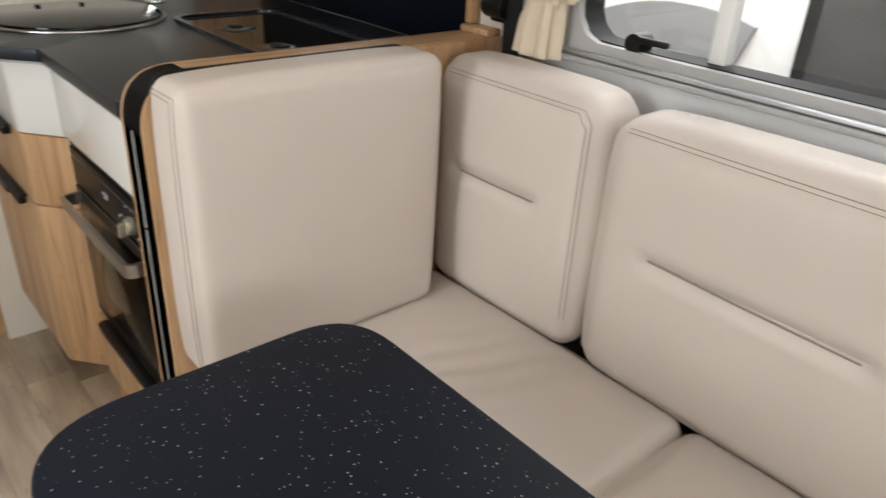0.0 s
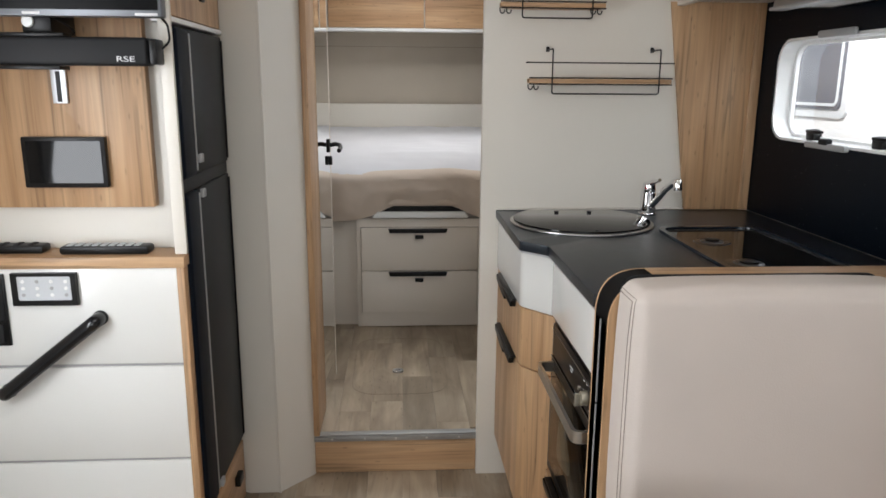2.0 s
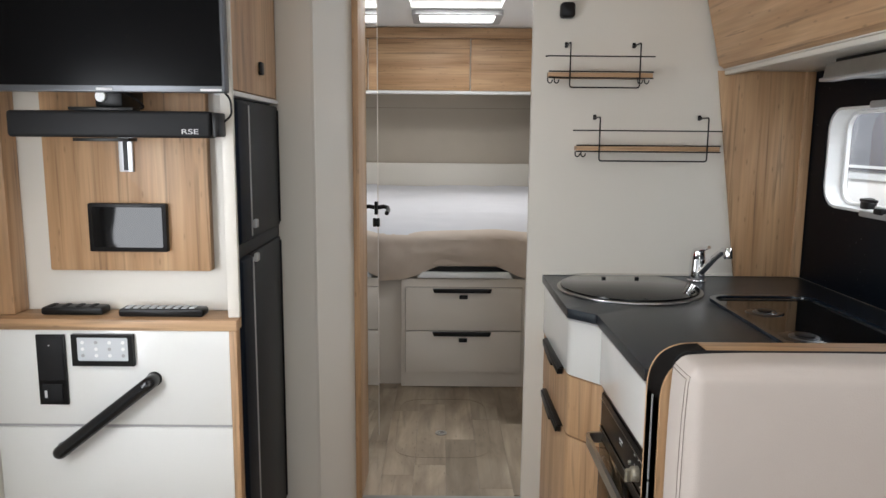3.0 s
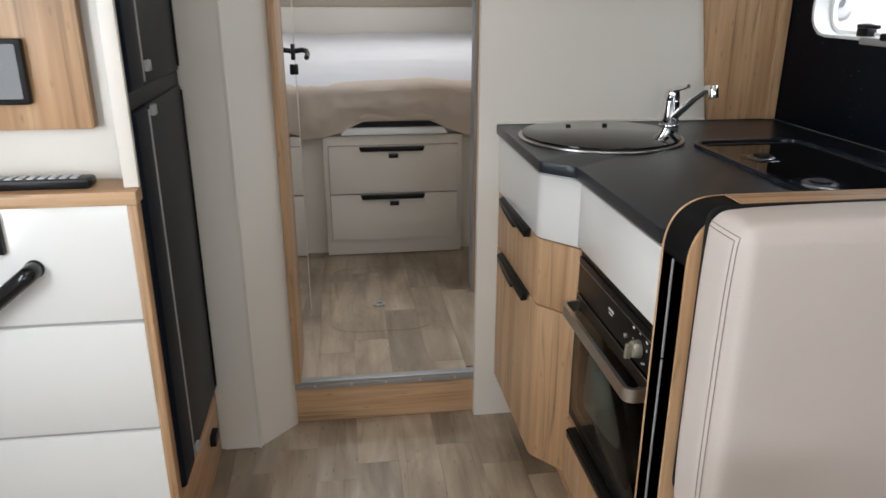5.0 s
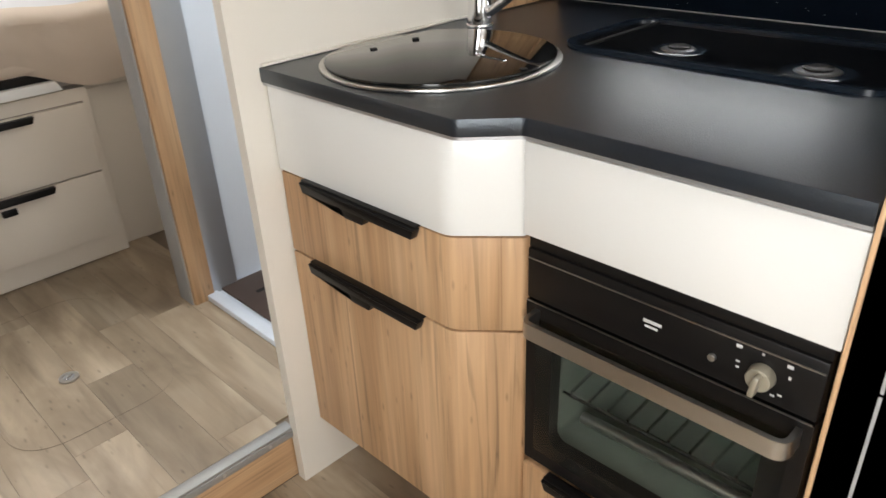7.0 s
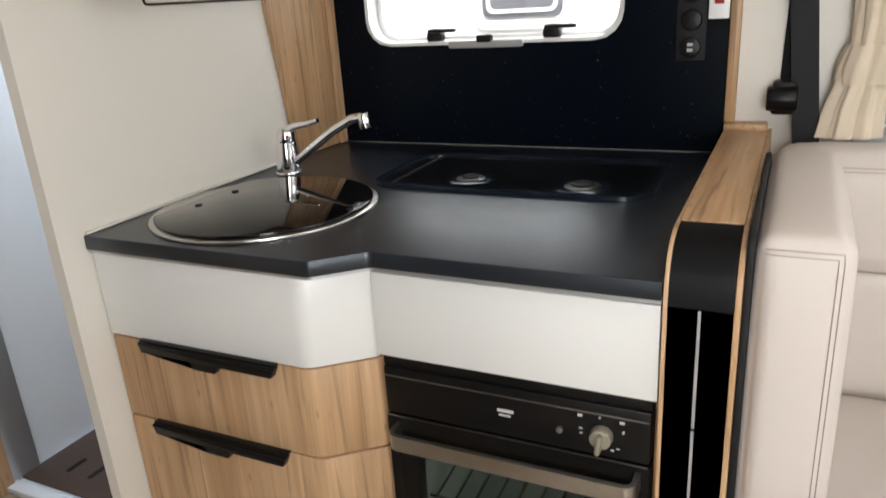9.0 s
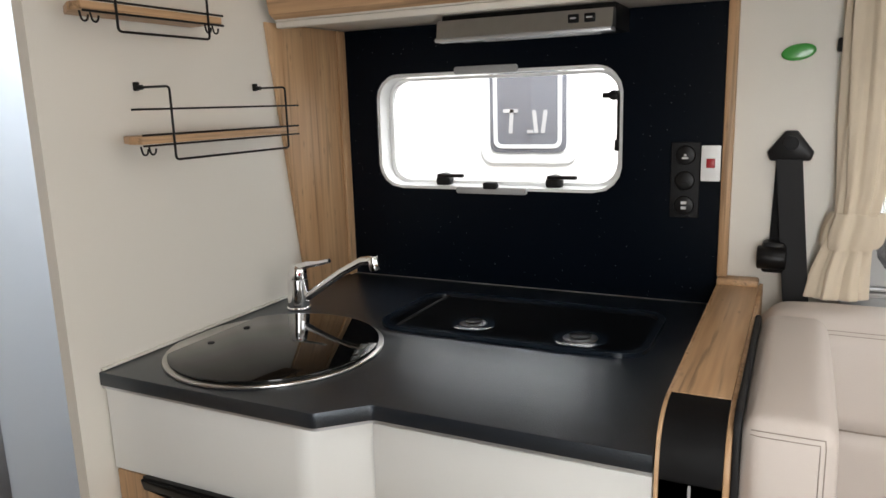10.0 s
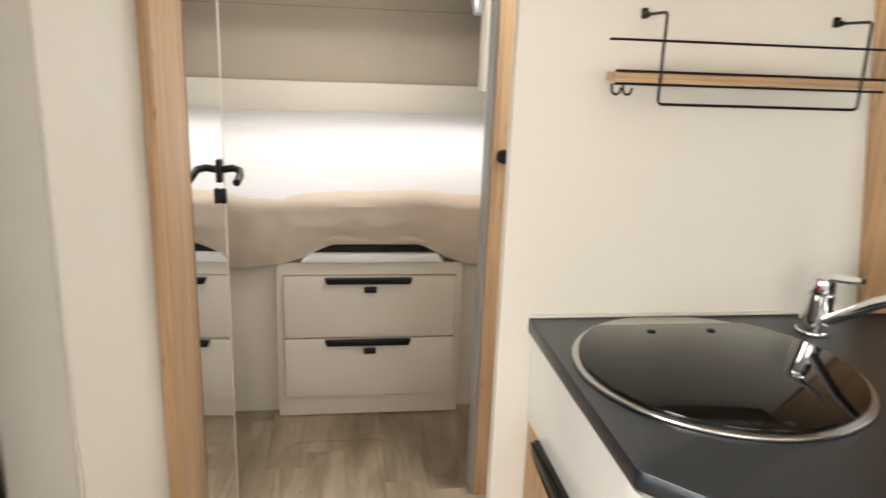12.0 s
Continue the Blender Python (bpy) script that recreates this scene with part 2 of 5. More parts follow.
_b.inputs["Emission Color"].default_value = (1, 0.97, 0.93, 1)
_b.inputs["Emission Strength"].default_value = 2.5

# ---- building helpers ----
BASES = {}


def thing(name, base, label="", category="", group="", kind=""):
    ob = new(name)
    ob.location = base
    ob.empty_display_size = 0.05
    BASES[ob.name] = Vector(base)
    return tagged(ob, label, category, group, kind)


def smooth(bm, angle=40):
    for f in bm.faces:
        f.smooth = True
    lim = radians(angle)
    for e in bm.edges:
        if len(e.link_faces) != 2 or e.calc_face_angle(9) > lim:
            e.smooth = False


def solo(name, bm, material, label="", category="", group="", kind="", shade=True):
    """A thing of one mesh, its origin at the middle of its base."""
    xs = [v.co for v in bm.verts]
    base = Vector(((min(v.x for v in xs) + max(v.x for v in xs)) / 2, (min(v.y for v in xs) + max(v.y for v in xs)) / 2, min(v.z for v in xs)))
    bm.normal_update()
    if shade:
        smooth(bm)
    bmesh.ops.translate(bm, verts=bm.verts, vec=-base)
    me = bpy.data.meshes.new(name)
    bm.to_mesh(me)
    bm.free()
    me.materials.append(material)
    ob = new(name, me)
    ob.location = base
    BASES[ob.name] = base
    return tagged(ob, label, category, group, kind)


def part(name, bm, material, parent, label=""):
    base = BASES[parent.name]
    bm.normal_update()
    smooth(bm)
    bmesh.ops.translate(bm, verts=bm.verts, vec=-base)
    me = bpy.data.meshes.new(name)
    bm.to_mesh(me)
    bm.free()
    me.materials.append(material)
    ob = new(name, me)
    ob.parent = parent
    BASES[ob.name] = base
    return tagged(ob, label)


def box(x0, x1, y0, y1, z0, z1, bevel=0.0, seg=2, bm=None):
    bm = bm or bmesh.new()
    r = bmesh.ops.create_cube(bm, size=1.0, matrix=Matrix.Translation(((x0 + x1) / 2, (y0 + y1) / 2, (z0 + z1) / 2)) @ Matrix.Diagonal((abs(x1 - x0), abs(y1 - y0), abs(z1 - z0), 1)))
    if bevel:
        es = list({e for v in r["verts"] for e in v.link_edges})
        bmesh.ops.bevel(bm, geom=es, offset=bevel, segments=seg, affect="EDGES", profile=0.5)
    return bm


def place_box(m, sx, sy, sz, bevel=0.0, seg=2, bm=None):
    """A box of that size about the origin of m."""
    b2 = box(-sx / 2, sx / 2, -sy / 2, sy / 2, -sz / 2, sz / 2, bevel, seg)
    bmesh.ops.transform(b2, matrix=m, verts=b2.verts)
    if bm is None:
        return b2
    return joined(bm, b2)


def joined(bm, other):
    me = bpy.data.meshes.new("tmp")
    other.to_mesh(me)
    other.free()
    bm.from_mesh(me)
    bpy.data.meshes.remove(me)
    return bm


def prism(outline, z0, z1, bevel=0.0, axis="z", seg=2):
    """Extrudes a 2D outline; axis z: (x, y); axis x: (y, z); axis y: (x, z)."""
    bm = bmesh.new()

    def p(a, b, c):
        return {"z": (a, b, c), "x": (c, a, b), "y": (a, c, b)}[axis]
    lo = [bm.verts.new(p(a, b, z0)) for a, b in outline]
    hi = [bm.verts.new(p(a, b, z1)) for a, b in outline]
    n = len(lo)
    fl, fh = bm.faces.new(lo), bm.faces.new(hi)
    for i in range(n):
        bm.faces.new((lo[i], lo[(i + 1) % n], hi[(i + 1) % n], hi[i]))
    bmesh.ops.recalc_face_normals(bm, faces=bm.faces)
    if bevel:
        es = list(set(fl.edges) | set(fh.edges))
        bmesh.ops.bevel(bm, geom=es, offset=bevel, segments=seg, affect="EDGES", profile=0.5)
    return bm


def rounded(points, radii, n=6):
    """A closed outline with its corners rounded."""
    out = []
    m = len(points)
    for i in range(m):
        p, q, s = Vector(points[i - 1]), Vector(points[i]), Vector(points[(i + 1) % m])
        r = radii[i] if isinstance(radii, (list, tuple)) else radii
        if r <= 0:
            out.append(tuple(q))
            continue
        a, b = (p - q).normalized(), (s - q).normalized()
        half = a.angle(b) / 2
        d = min(r / math.tan(half), (p - q).length * 0.49, (s - q).length * 0.49)
        for k in range(n + 1):
            t = k / n
            out.append(tuple((q + a * d) * (1 - t) ** 2 + q * 2 * t * (1 - t) + (q + b * d) * t ** 2))
    return out


def cyl(p, q, r, r2=None, n=20, bm=None, bevel=0.0):
    bm = bm or bmesh.new()
    p, q = Vector(p), Vector(q)
    m = Matrix.Translation((p + q) / 2) @ (q - p).to_track_quat("Z", "Y").to_matrix().to_4x4()
    res = bmesh.ops.create_cone(bm, cap_ends=True, segments=n, radius1=r, radius2=r if r2 is None else r2, depth=(q - p).length, matrix=m)
    if bevel:
        fs = {f for v in res["verts"] for f in v.link_faces if len(f.verts) > 4}
        bmesh.ops.bevel(bm, geom=list({e for f in fs for e in f.edges}), offset=bevel, segments=2, affect="EDGES", profile=0.5)
    return bm


def tube(points, r, n=8, bm=None, closed=False, radii=None):
    bm = bm or bmesh.new()
    pts = [Vector(p) for p in points]
    rings, up = [], None
    for i, p in enumerate(pts):
        a = pts[i - 1] if i or closed else p
        b = pts[(i + 1) % len(pts)] if i < len(pts) - 1 or closed else p
        d = (b - a).normalized()
        if up is None:
            up = d.orthogonal().normalized()
        up = (up - d * up.dot(d)).normalized()
        side = d.cross(up)
        rr = radii[i] if radii else r
        rings.append([bm.verts.new(p + (up * math.cos(t) + side * math.sin(t)) * rr) for t in (2 * math.pi * k / n for k in range(n))])
    m = len(rings)
    for i in range(m if closed else m - 1):
        u, v = rings[i], rings[(i + 1) % m]
        for k in range(n):
            bm.faces.new((u[k], u[(k + 1) % n], v[(k + 1) % n], v[k]))
    if not closed:
        bm.faces.new(list(reversed(rings[0])))
        bm.faces.new(rings[-1])
    return bm


def bent(points, r=0.01, n=4):
    """An open path with its inner corners rounded."""
    pts = [Vector(p) for p in points]
    out = [pts[0]]
    for i in range(1, len(pts) - 1):
        p, q, s = pts[i - 1], pts[i], pts[i + 1]
        a, b = (p - q), (s - q)
        d = min(r, a.length * 0.45, b.length * 0.45)
        a, b = q + a.normalized() * d, q + b.normalized() * d
        for k in range(n + 1):
            t = k / n
            out.append(a * (1 - t) ** 2 + q * 2 * t * (1 - t) + b * t ** 2)
    out.append(pts[-1])
    return out


def rim(a0, a1, b0, b1, r, angle, inset=0.0):
    """A point of a rounded rectangle's outline, by its direction from the middle."""
    ca, cb, ha, hb = (a0 + a1) / 2, (b0 + b1) / 2, abs(a1 - a0) / 2 - inset, abs(b1 - b0) / 2 - inset
    r = max(r - inset, 0.0005)
    d = Vector((math.cos(angle), math.sin(angle)))
    lo, hi = 0.0, ha + hb
    for _ in range(40):
        t = (lo + hi) / 2
        x, y = abs(d.x * t), abs(d.y * t)
        qx, qy = max(x - ha + r, 0), max(y - hb + r, 0)
        inside = x <= ha and y <= hb and math.hypot(qx, qy) <= r + 1e-9
        lo, hi = (t, hi) if inside else (lo, t)
    return ca + d.x * lo, cb + d.y * lo


def angles_for(rects, n=96):
    """Directions that catch the corners of all those rectangles, about one middle."""
    out = {2 * math.pi * k / n for k in range(n)}
    a0, a1, b0, b1 = rects[-1]
    for a in (a0, a1):
        for b in (b0, b1):
            base = math.atan2(b, a)
            out |= {(base + s) % (2 * math.pi) for s in (-0.06, -0.03, 0, 0.03, 0.06)}
    return sorted(out)


def ring_plate(outer, ro, inner, ri, c0, c1, axis="x"):
    """A plate with a rounded opening: outer and inner are (a0, a1, b0, b1), from depth c0 to c1. axis x: (y, z); axis y: (x, z)."""
    bm = bmesh.new()
    mid = ((inner[0] + inner[1]) / 2, (inner[2] + inner[3]) / 2)

    def p(a, b, c):
        return {"x": (c, a, b), "y": (a, c, b), "z": (a, b, c)}[axis]

    def far(angle):
        d = (math.cos(angle), math.sin(angle))
        t = 1e9
        for k, (lo, hi) in enumerate(((outer[0], outer[1]), (outer[2], outer[3]))):
            if abs(d[k]) > 1e-9:
                t = min(t, ((hi if d[k] > 0 else lo) - mid[k]) / d[k])
        return mid[0] + d[0] * t, mid[1] + d[1] * t
    rect = (outer[0] - mid[0], outer[1] - mid[0], outer[2] - mid[1], outer[3] - mid[1])
    same = abs(outer[0] + outer[1] - inner[0] - inner[1]) < 1e-6 and abs(outer[2] + outer[3] - inner[2] - inner[3]) < 1e-6
    rings = []
    for ang in angles_for([rect]):
        ia, ib = rim(*inner, ri, ang)
        oa, ob = rim(*outer, ro, ang) if same and ro else far(ang)
        rings.append([bm.verts.new(p(*q)) for q in ((oa, ob, c0), (ia, ib, c0), (ia, ib, c1), (oa, ob, c1))])
    n = len(rings)
    for i in range(n):
        u, v = rings[i], rings[(i + 1) % n]
        for k in range(4):
            bm.faces.new((u[k], v[k], v[(k + 1) % 4], u[(k + 1) % 4]))
    bmesh.ops.recalc_face_normals(bm, faces=bm.faces)
    return bm


def rounded_plate(rect, r, c0, c1, axis="x", bevel=0.0, n=6):
    a0, a1, b0, b1 = rect
    return prism(rounded([(a0, b0), (a1, b0), (a1, b1), (a0, b1)], r, n), c0, c1, bevel, axis)


def cushion(x0, x1, y0, y1, z0, z1, r=0.035, bulge=0.012, face=None, seam=None, step=0.014, rough=0.0015, creases=False):
    """An upholstered block: rounded edges, faces a little blown up, a pressed seam across one face."""
    bm = bmesh.new()
    lo, hi = Vector((x0, y0, z0)), Vector((x1, y1, z1))
    c, h = (lo + hi) / 2, (hi - lo) / 2
    r = min(r, min(h) * 0.95)
    seen = {}

    def vert(u):
        key = tuple(round(k, 5) for k in u)
        if key in seen:
            return seen[key]
        p = Vector((u[0] * h.x, u[1] * h.y, u[2] * h.z))
        core = Vector([max(-h[k] + r, min(h[k] - r, p[k])) for k in range(3)])
        d = p - core
        if d.length > 1e-9:
            p = core + d.normalized() * r
        for k in range(3):
            if abs(u[k]) > 0.999:
                i, j = [m for m in range(3) if m != k]
                p[k] += math.copysign(bulge * max(0, 1 - u[i] ** 4) * max(0, 1 - u[j] ** 4), u[k])
        w = c + p
        w += noise.noise_vector(w * 9) * rough + noise.noise_vector(w * 31) * rough * 0.35
        if seam and abs(u[seam[0]]) > 0.999 and u[seam[0]] * seam[1] > 0:
            dz = abs(w.z - seam[2])
            across = w[1 - seam[0]] if seam[0] < 2 else w.x
            if seam[3] < across < seam[4]:
                w[seam[0]] -= seam[1] * 0.012 * math.exp(-(dz / 0.012) ** 2)
        if creases and u[2] > 0.999:
            # soft folds pulled towards the backrest
            s = (w.x - 1.2) * 0.45 + (w.y - 1.2)
            m = math.exp(-(s / 0.11) ** 2) * math.exp(-((w.x - 1.2) / 0.16) ** 2)
            w.z += 0.0036 * m * math.sin(s * 105 + noise.noise(w * 7) * 2.6)
        seen[key] = bm.verts.new(w)
        return seen[key]

    def steps(k):
        n = max(4, int(2 * h[k] / step))
        edge = r / h[k]
        ts = {-1.0, 1.0}
        for i in range(5):
            ts |= {-1 + edge * i / 4, 1 - edge * i / 4}
        m = max(2, n)
        ts |= {-1 + edge + (2 - 2 * edge) * i / m for i in range(m + 1)}
        out = []
        for t in sorted(ts):
            if not out or t - out[-1] > 1e-4:
                out.append(t)
        return out
    grid = [steps(k) for k in range(3)]
    for k in range(3):
        i, j = [m for m in range(3) if m != k]
        for s in (-1.0, 1.0):
            for a in range(len(grid[i]) - 1):
                for b in range(len(grid[j]) - 1):
                    us = []
                    for da, db in ((0, 0), (1, 0), (1, 1), (0, 1)):
                        u = [0, 0, 0]
                        u[k], u[i], u[j] = s, grid[i][a + da], grid[j][b + db]
                        us.append(vert(u))
                    bm.faces.new(us)
    bmesh.ops.recalc_face_normals(bm, faces=bm.faces)
    return bm


def on_block(p, lo, hi, r, bulge, off=0.0006):
    """Carries a point of a block's flat side onto the upholstered surface of cushion()."""
    lo, hi, p = Vector(lo), Vector(hi), Vector(p)
    c, h = (lo + hi) / 2, (hi - lo) / 2
    q = p - c
    core = Vector([max(-h[k] + r, min(h[k] - r, q[k])) for k in range(3)])
    d = (q - core).normalized()
    u = [q[k] / h[k] for k in range(3)]
    w = core + d * (r + off)
    for k in range(3):
        if abs(u[k]) > 0.999:
            i, j = [m for m in range(3) if m != k]
            w[k] += math.copysign(bulge * max(0, 1 - u[i] ** 4) * max(0, 1 - u[j] ** 4), u[k])
    return c + w


def sewn(points, lo, hi, r, bulge, thick=0.001):
    """A thread along straight runs between those points, laid on a cushion."""
    pts = []
    for a, b in zip(points, points[1:]):
        a, b = Vector(a), Vector(b)
        n = max(2, int((b - a).length / 0.012))
        pts += [on_block(a.lerp(b, k / n), lo, hi, r, bulge) for k in range(n)]
    pts.append(on_block(points[-1], lo, hi, r, bulge))
    return tube(pts, thick, 6)


def bar_text(parent, name, rects, depth, axis, material, label="", thick=0.0012):
    """Small printed bars on a face, each (a0, a1, b0, b1), each its own part."""
    for a0, a1, b0, b1 in rects:
        if axis == "x":
            part(name, box(depth - thick, depth + thick, a0, a1, b0, b1), material, parent, label)
        else:
            part(name, box(a0, a1, depth - thick, depth + thick, b0, b1), material, parent, label)


# ---- setting ----
solo("ground", box(-60, 60, -60, 60, -0.62, -0.55), M_ASPHALT, "grey asphalt yard under the vehicle", "ground", kind="structure")
floor = solo("floor", box(-0.6, 1.66, -1.75, 2.565, -0.06, -0.004), M_JOINT, "grey-beige wood-look vinyl floor", "floor", kind="structure")
floor_rear = solo("floor_rear", box(-0.6, 1.66, 2.575, 5.75, 0.06, 0.138), M_JOINT, "raised wood-look vinyl floor behind the step", "floor", kind="structure")
solo("step_riser", box(0.19, 0.76, 2.566, 2.574, 0.0, 0.138), M_OAK_X, "light oak riser of the step", "step", kind="structure")
nose = thing("step_edge", (0.475, 2.57, 0.138), "satin aluminium edge strip on the step", "edge strip", kind="structure")
part("strip", box(0.2, 0.752, 2.553, 2.582, 0.1385, 0.146, 0.002), M_DULLALU, nose)
part("lip", box(0.2, 0.752, 2.551, 2.5555, 0.122, 0.1385, 0.001), M_DULLALU, nose)
for sx in (0.26, 0.37, 0.475, 0.58, 0.69):
    part("screw", cyl((sx, 2.5495, 0.131), (sx, 2.553, 0.131), 0.004, n=10), M_STEEL, nose)

KW = (1.803, 2.424, 1.158, 1.436)    # kitchen window: y0, y1, z0, z1
DW = (-0.35, 1.315, 0.995, 1.46)     # dinette window
BW = (4.15, 4.85, 1.2, 1.5)          # bedroom window, added out of view


def wall_x(x0, x1, y0, y1, z0, z1, holes):
    """A wall across x with rectangular openings (y0, y1, z0, z1)."""
    bm = bmesh.new()
    ys = sorted({y0, y1, *(v for h in holes for v in h[:2])})
    for a, b in zip(ys, ys[1:]):
        cut = [h for h in holes if h[0] <= a and h[1] >= b]
        zs = [z0]
        for h in sorted(cut, key=lambda h: h[2]):
            zs += [h[2], h[3]]
        zs.append(z1)
        for lo, hi in zip(zs[::2], zs[1::2]):
            if hi > lo:
                box(x0, x1, a, b, lo, hi, bm=bm)
    return bm


solo("wall_right", wall_x(1.612, 1.662, -1.75, 5.75, -0.06, CEIL, [KW, DW, BW]), M_CREAM, "cream interior side wall with window openings", "wall", kind="structure")
solo("wall_left", box(-0.65, -0.6, -1.75, 5.75, -0.06, CEIL), M_CREAM, "cream interior side wall", "wall", kind="structure")
solo("wall_rear", box(-0.6, 1.612, 5.72, 5.77, 0.138, CEIL), M_CREAM, "cream rear wall behind the bed", "wall", kind="structure")
front = bmesh.new()
box(-0.6, 1.612, -1.79, -1.75, -0.06, 0.95, bm=front)
box(-0.6, 1.612, -1.79, -1.75, 1.75, CEIL, bm=front)
box(-0.6, -0.4, -1.79, -1.75, 0.95, 1.75, bm=front)
box(1.4, 1.612, -1.79, -1.75, 0.95, 1.75, bm=front)
solo("wall_front", front, M_CREAM, "plain front wall below the windscreen opening", "wall", kind="structure")
ceil = bmesh.new()
for a, b, c, d in ((-0.6, 1.612, -1.75, 0.55), (-0.6, 0.1, 0.55, 1.25), (0.8, 1.612, 0.55, 1.25), (-0.6, 1.612, 1.25, 4.05), (-0.6, 0.3, 4.05, 4.45), (0.8, 1.612, 4.05, 4.45), (-0.6, 1.612, 4.45, 5.72)):
    box(a, b, c, d, CEIL, CEIL + 0.04, bm=ceil)
solo("ceiling", ceil, M_CEIL, "white ceiling with openings for the added roof hatches", "ceiling", kind="structure")
# partition between kitchen and shower
solo("partition_wall", box(0.748, 1.612, 2.532, 2.557, -0.004, CEIL), M_CREAM, "cream partition wall beside the worktop", "wall", kind="structure")
# angled column beside the fridge
col = prism([(0.0, 2.447), (0.098, 2.447), (0.2, 2.556), (0.2, 2.62), (-0.1, 2.62), (-0.1, 2.5)], -0.004, CEIL)
solo("corner_column", col, M_CREAM, "cream angled column beside the fridge", "column", kind="structure")
solo("column_trim", box(0.094, 0.102, 2.4425, 2.4475, 0.0, CEIL, 0.001), M_CREAM, "slim cream cover strip on the column", "trim", kind="structure")
# wooden lining of the doorway
solo("door_lining", box(0.2, 0.219, 2.545, 2.76, 0.146, CEIL, 0.002), M_OAK_Z, "light oak door lining", "trim", kind="structure")
solo("passage_wall", box(-0.6, 0.2, 2.62, 2.66, 0.138, CEIL), M_CREAM, "cream wall of the passage", "wall", kind="structure")

# hatches added overhead, out of view, to house the two roof fill lamps
for hx, hy, hw, hd in ((0.45, 0.9, 0.8, 0.8), (0.55, 4.25, 0.6, 0.5)):
    ht = thing("added_roof_hatch", (hx, hy, CEIL + 0.04), "unseen added roof hatch, opaque white, over a fill lamp", "roof hatch", "roof hatches", "structure")
    part("dome", box(hx - hw / 2, hx + hw / 2, hy - hd / 2, hy + hd / 2, CEIL + 0.09, CEIL + 0.11, 0.006), M_WHITE, ht)
    part("curb", ring_plate((hx - hw / 2, hx + hw / 2, hy - hd / 2, hy + hd / 2), 0, (hx - hw / 2 + 0.05, hx + hw / 2 - 0.05, hy - hd / 2 + 0.05, hy + hd / 2 - 0.05), 0.03, CEIL + 0.0405, CEIL + 0.0895, axis="z"), M_WHITE, ht)
# door added out of view, as backing for the fill lamp facing the kitchen
ent = thing("door_1", (-0.6, 1.15, 0.0), "unseen added white door with a tall opaque pane behind a fill lamp", "door", kind="structure")
part("leaf", ring_plate((0.84, 1.46, 0.02, 1.9), 0, (0.89, 1.41, 0.28, 1.62), 0.05, -0.5995, -0.588), M_WHITE, ent)
part("pane", box(-0.5998, -0.596, 0.885, 1.415, 0.275, 1.625), M_WHITE, ent)

# window behind the kitchen
win = thing("window_1", (1.64, 2.1, 1.15), "caravan window with black latches, bright outside", "window", kind="structure")
part("window_frame", ring_plate((KW[0] - 0.004, KW[1] + 0.004, KW[2] - 0.004, KW[3] + 0.004), 0.064, (KW[0] + 0.005, KW[1] - 0.005, KW[2] + 0.004, KW[3] - 0.004), 0.058, 1.6065, 1.668), M_WHITE, win, "pale grey rounded reveal")
part("seal", ring_plate((KW[0] + 0.008, KW[1] - 0.008, KW[2] + 0.006, KW[3] - 0.006), 0.055, (KW[0] + 0.018, KW[1] - 0.018, KW[2] + 0.014, KW[3] - 0.014), 0.048, 1.652, 1.664), M_WHITE, win)
pane = part("pane", rounded_plate((KW[0] + 0.01, KW[1] - 0.01, KW[2] + 0.008, KW[3] - 0.008), 0.053, 1.668, 1.672), M_PANE, win)
pane.visible_shadow = False
part("blind_grip", rounded_plate((2.04, 2.20, 1.431, 1.449), 0.008, 1.588, 1.598, bevel=0.002), M_GREYTRIM, win)
part("sill_grip", rounded_plate((2.02, 2.20, 1.148, 1.164), 0.006, 1.586, 1.6, bevel=0.002), M_GREYTRIM, win)
part("catch", place_box(pose(1.59, 2.11, 1.168), 0.02, 0.036, 0.016, 0.004), M_BLACKSOFT, win)
for wy in (2.258, 1.968):
    lt = part("latch", joined(cyl((1.632, wy, 1.172), (1.658, wy, 1.172), 0.02, n=18, bevel=0.003), place_box(pose(1.632, wy - 0.022, 1.186), 0.012, 0.072, 0.009, 0.003)), M_BLACK, win)
part("latch", joined(cyl((1.615, 1.825, 1.372), (1.645, 1.825, 1.372), 0.011, n=14), place_box(pose(1.62, 1.832, 1.372), 0.012, 0.036, 0.012, 0.003)), M_BLACK, win)
part("stay", joined(box(1.628, 1.638, 1.812, 1.82, 1.27, 1.375, 0.002), place_box(pose(1.63, 1.816, 1.262), 0.018, 0.014, 0.026, 0.003)), M_BLACK, win)

# window beside the dinette
win2 = thing("window_2", (1.64, 0.5, 0.99), "wide dinette window in a grey frame", "window", kind="structure")
part("window_frame", ring_plate((DW[0] - 0.03, DW[1] + 0.03, DW[2] - 0.016, DW[3] + 0.03), 0.0, (DW[0] + 0.012, DW[1] - 0.012, DW[2] + 0.01, DW[3] - 0.012), 0.06, 1.596, 1.612), M_GREYTRIM, win2, "grey plastic blind cassette frame")
part("reveal", ring_plate((DW[0], DW[1], DW[2], DW[3]), 0.062, (DW[0] + 0.014, DW[1] - 0.014, DW[2] + 0.012, DW[3] - 0.014), 0.055, 1.612, 1.668), M_BLACKSOFT, win2, "black rubber seal")
pane = part("pane", rounded_plate((DW[0] + 0.01, DW[1] - 0.01, DW[2] + 0.008, DW[3] - 0.01), 0.055, 1.669, 1.673), M_PANE, win2)
pane.visible_shadow = False
part("mullion", box(1.64, 1.668, 1.028, 1.058, DW[2] + 0.008, DW[3] - 0.01, 0.004), M_WHITE, win2)
part("sill", box(1.575, 1.612, DW[0] - 0.02, DW[1] + 0.045, 0.968, 0.978, 0.003), M_GREYTRIM, win2)
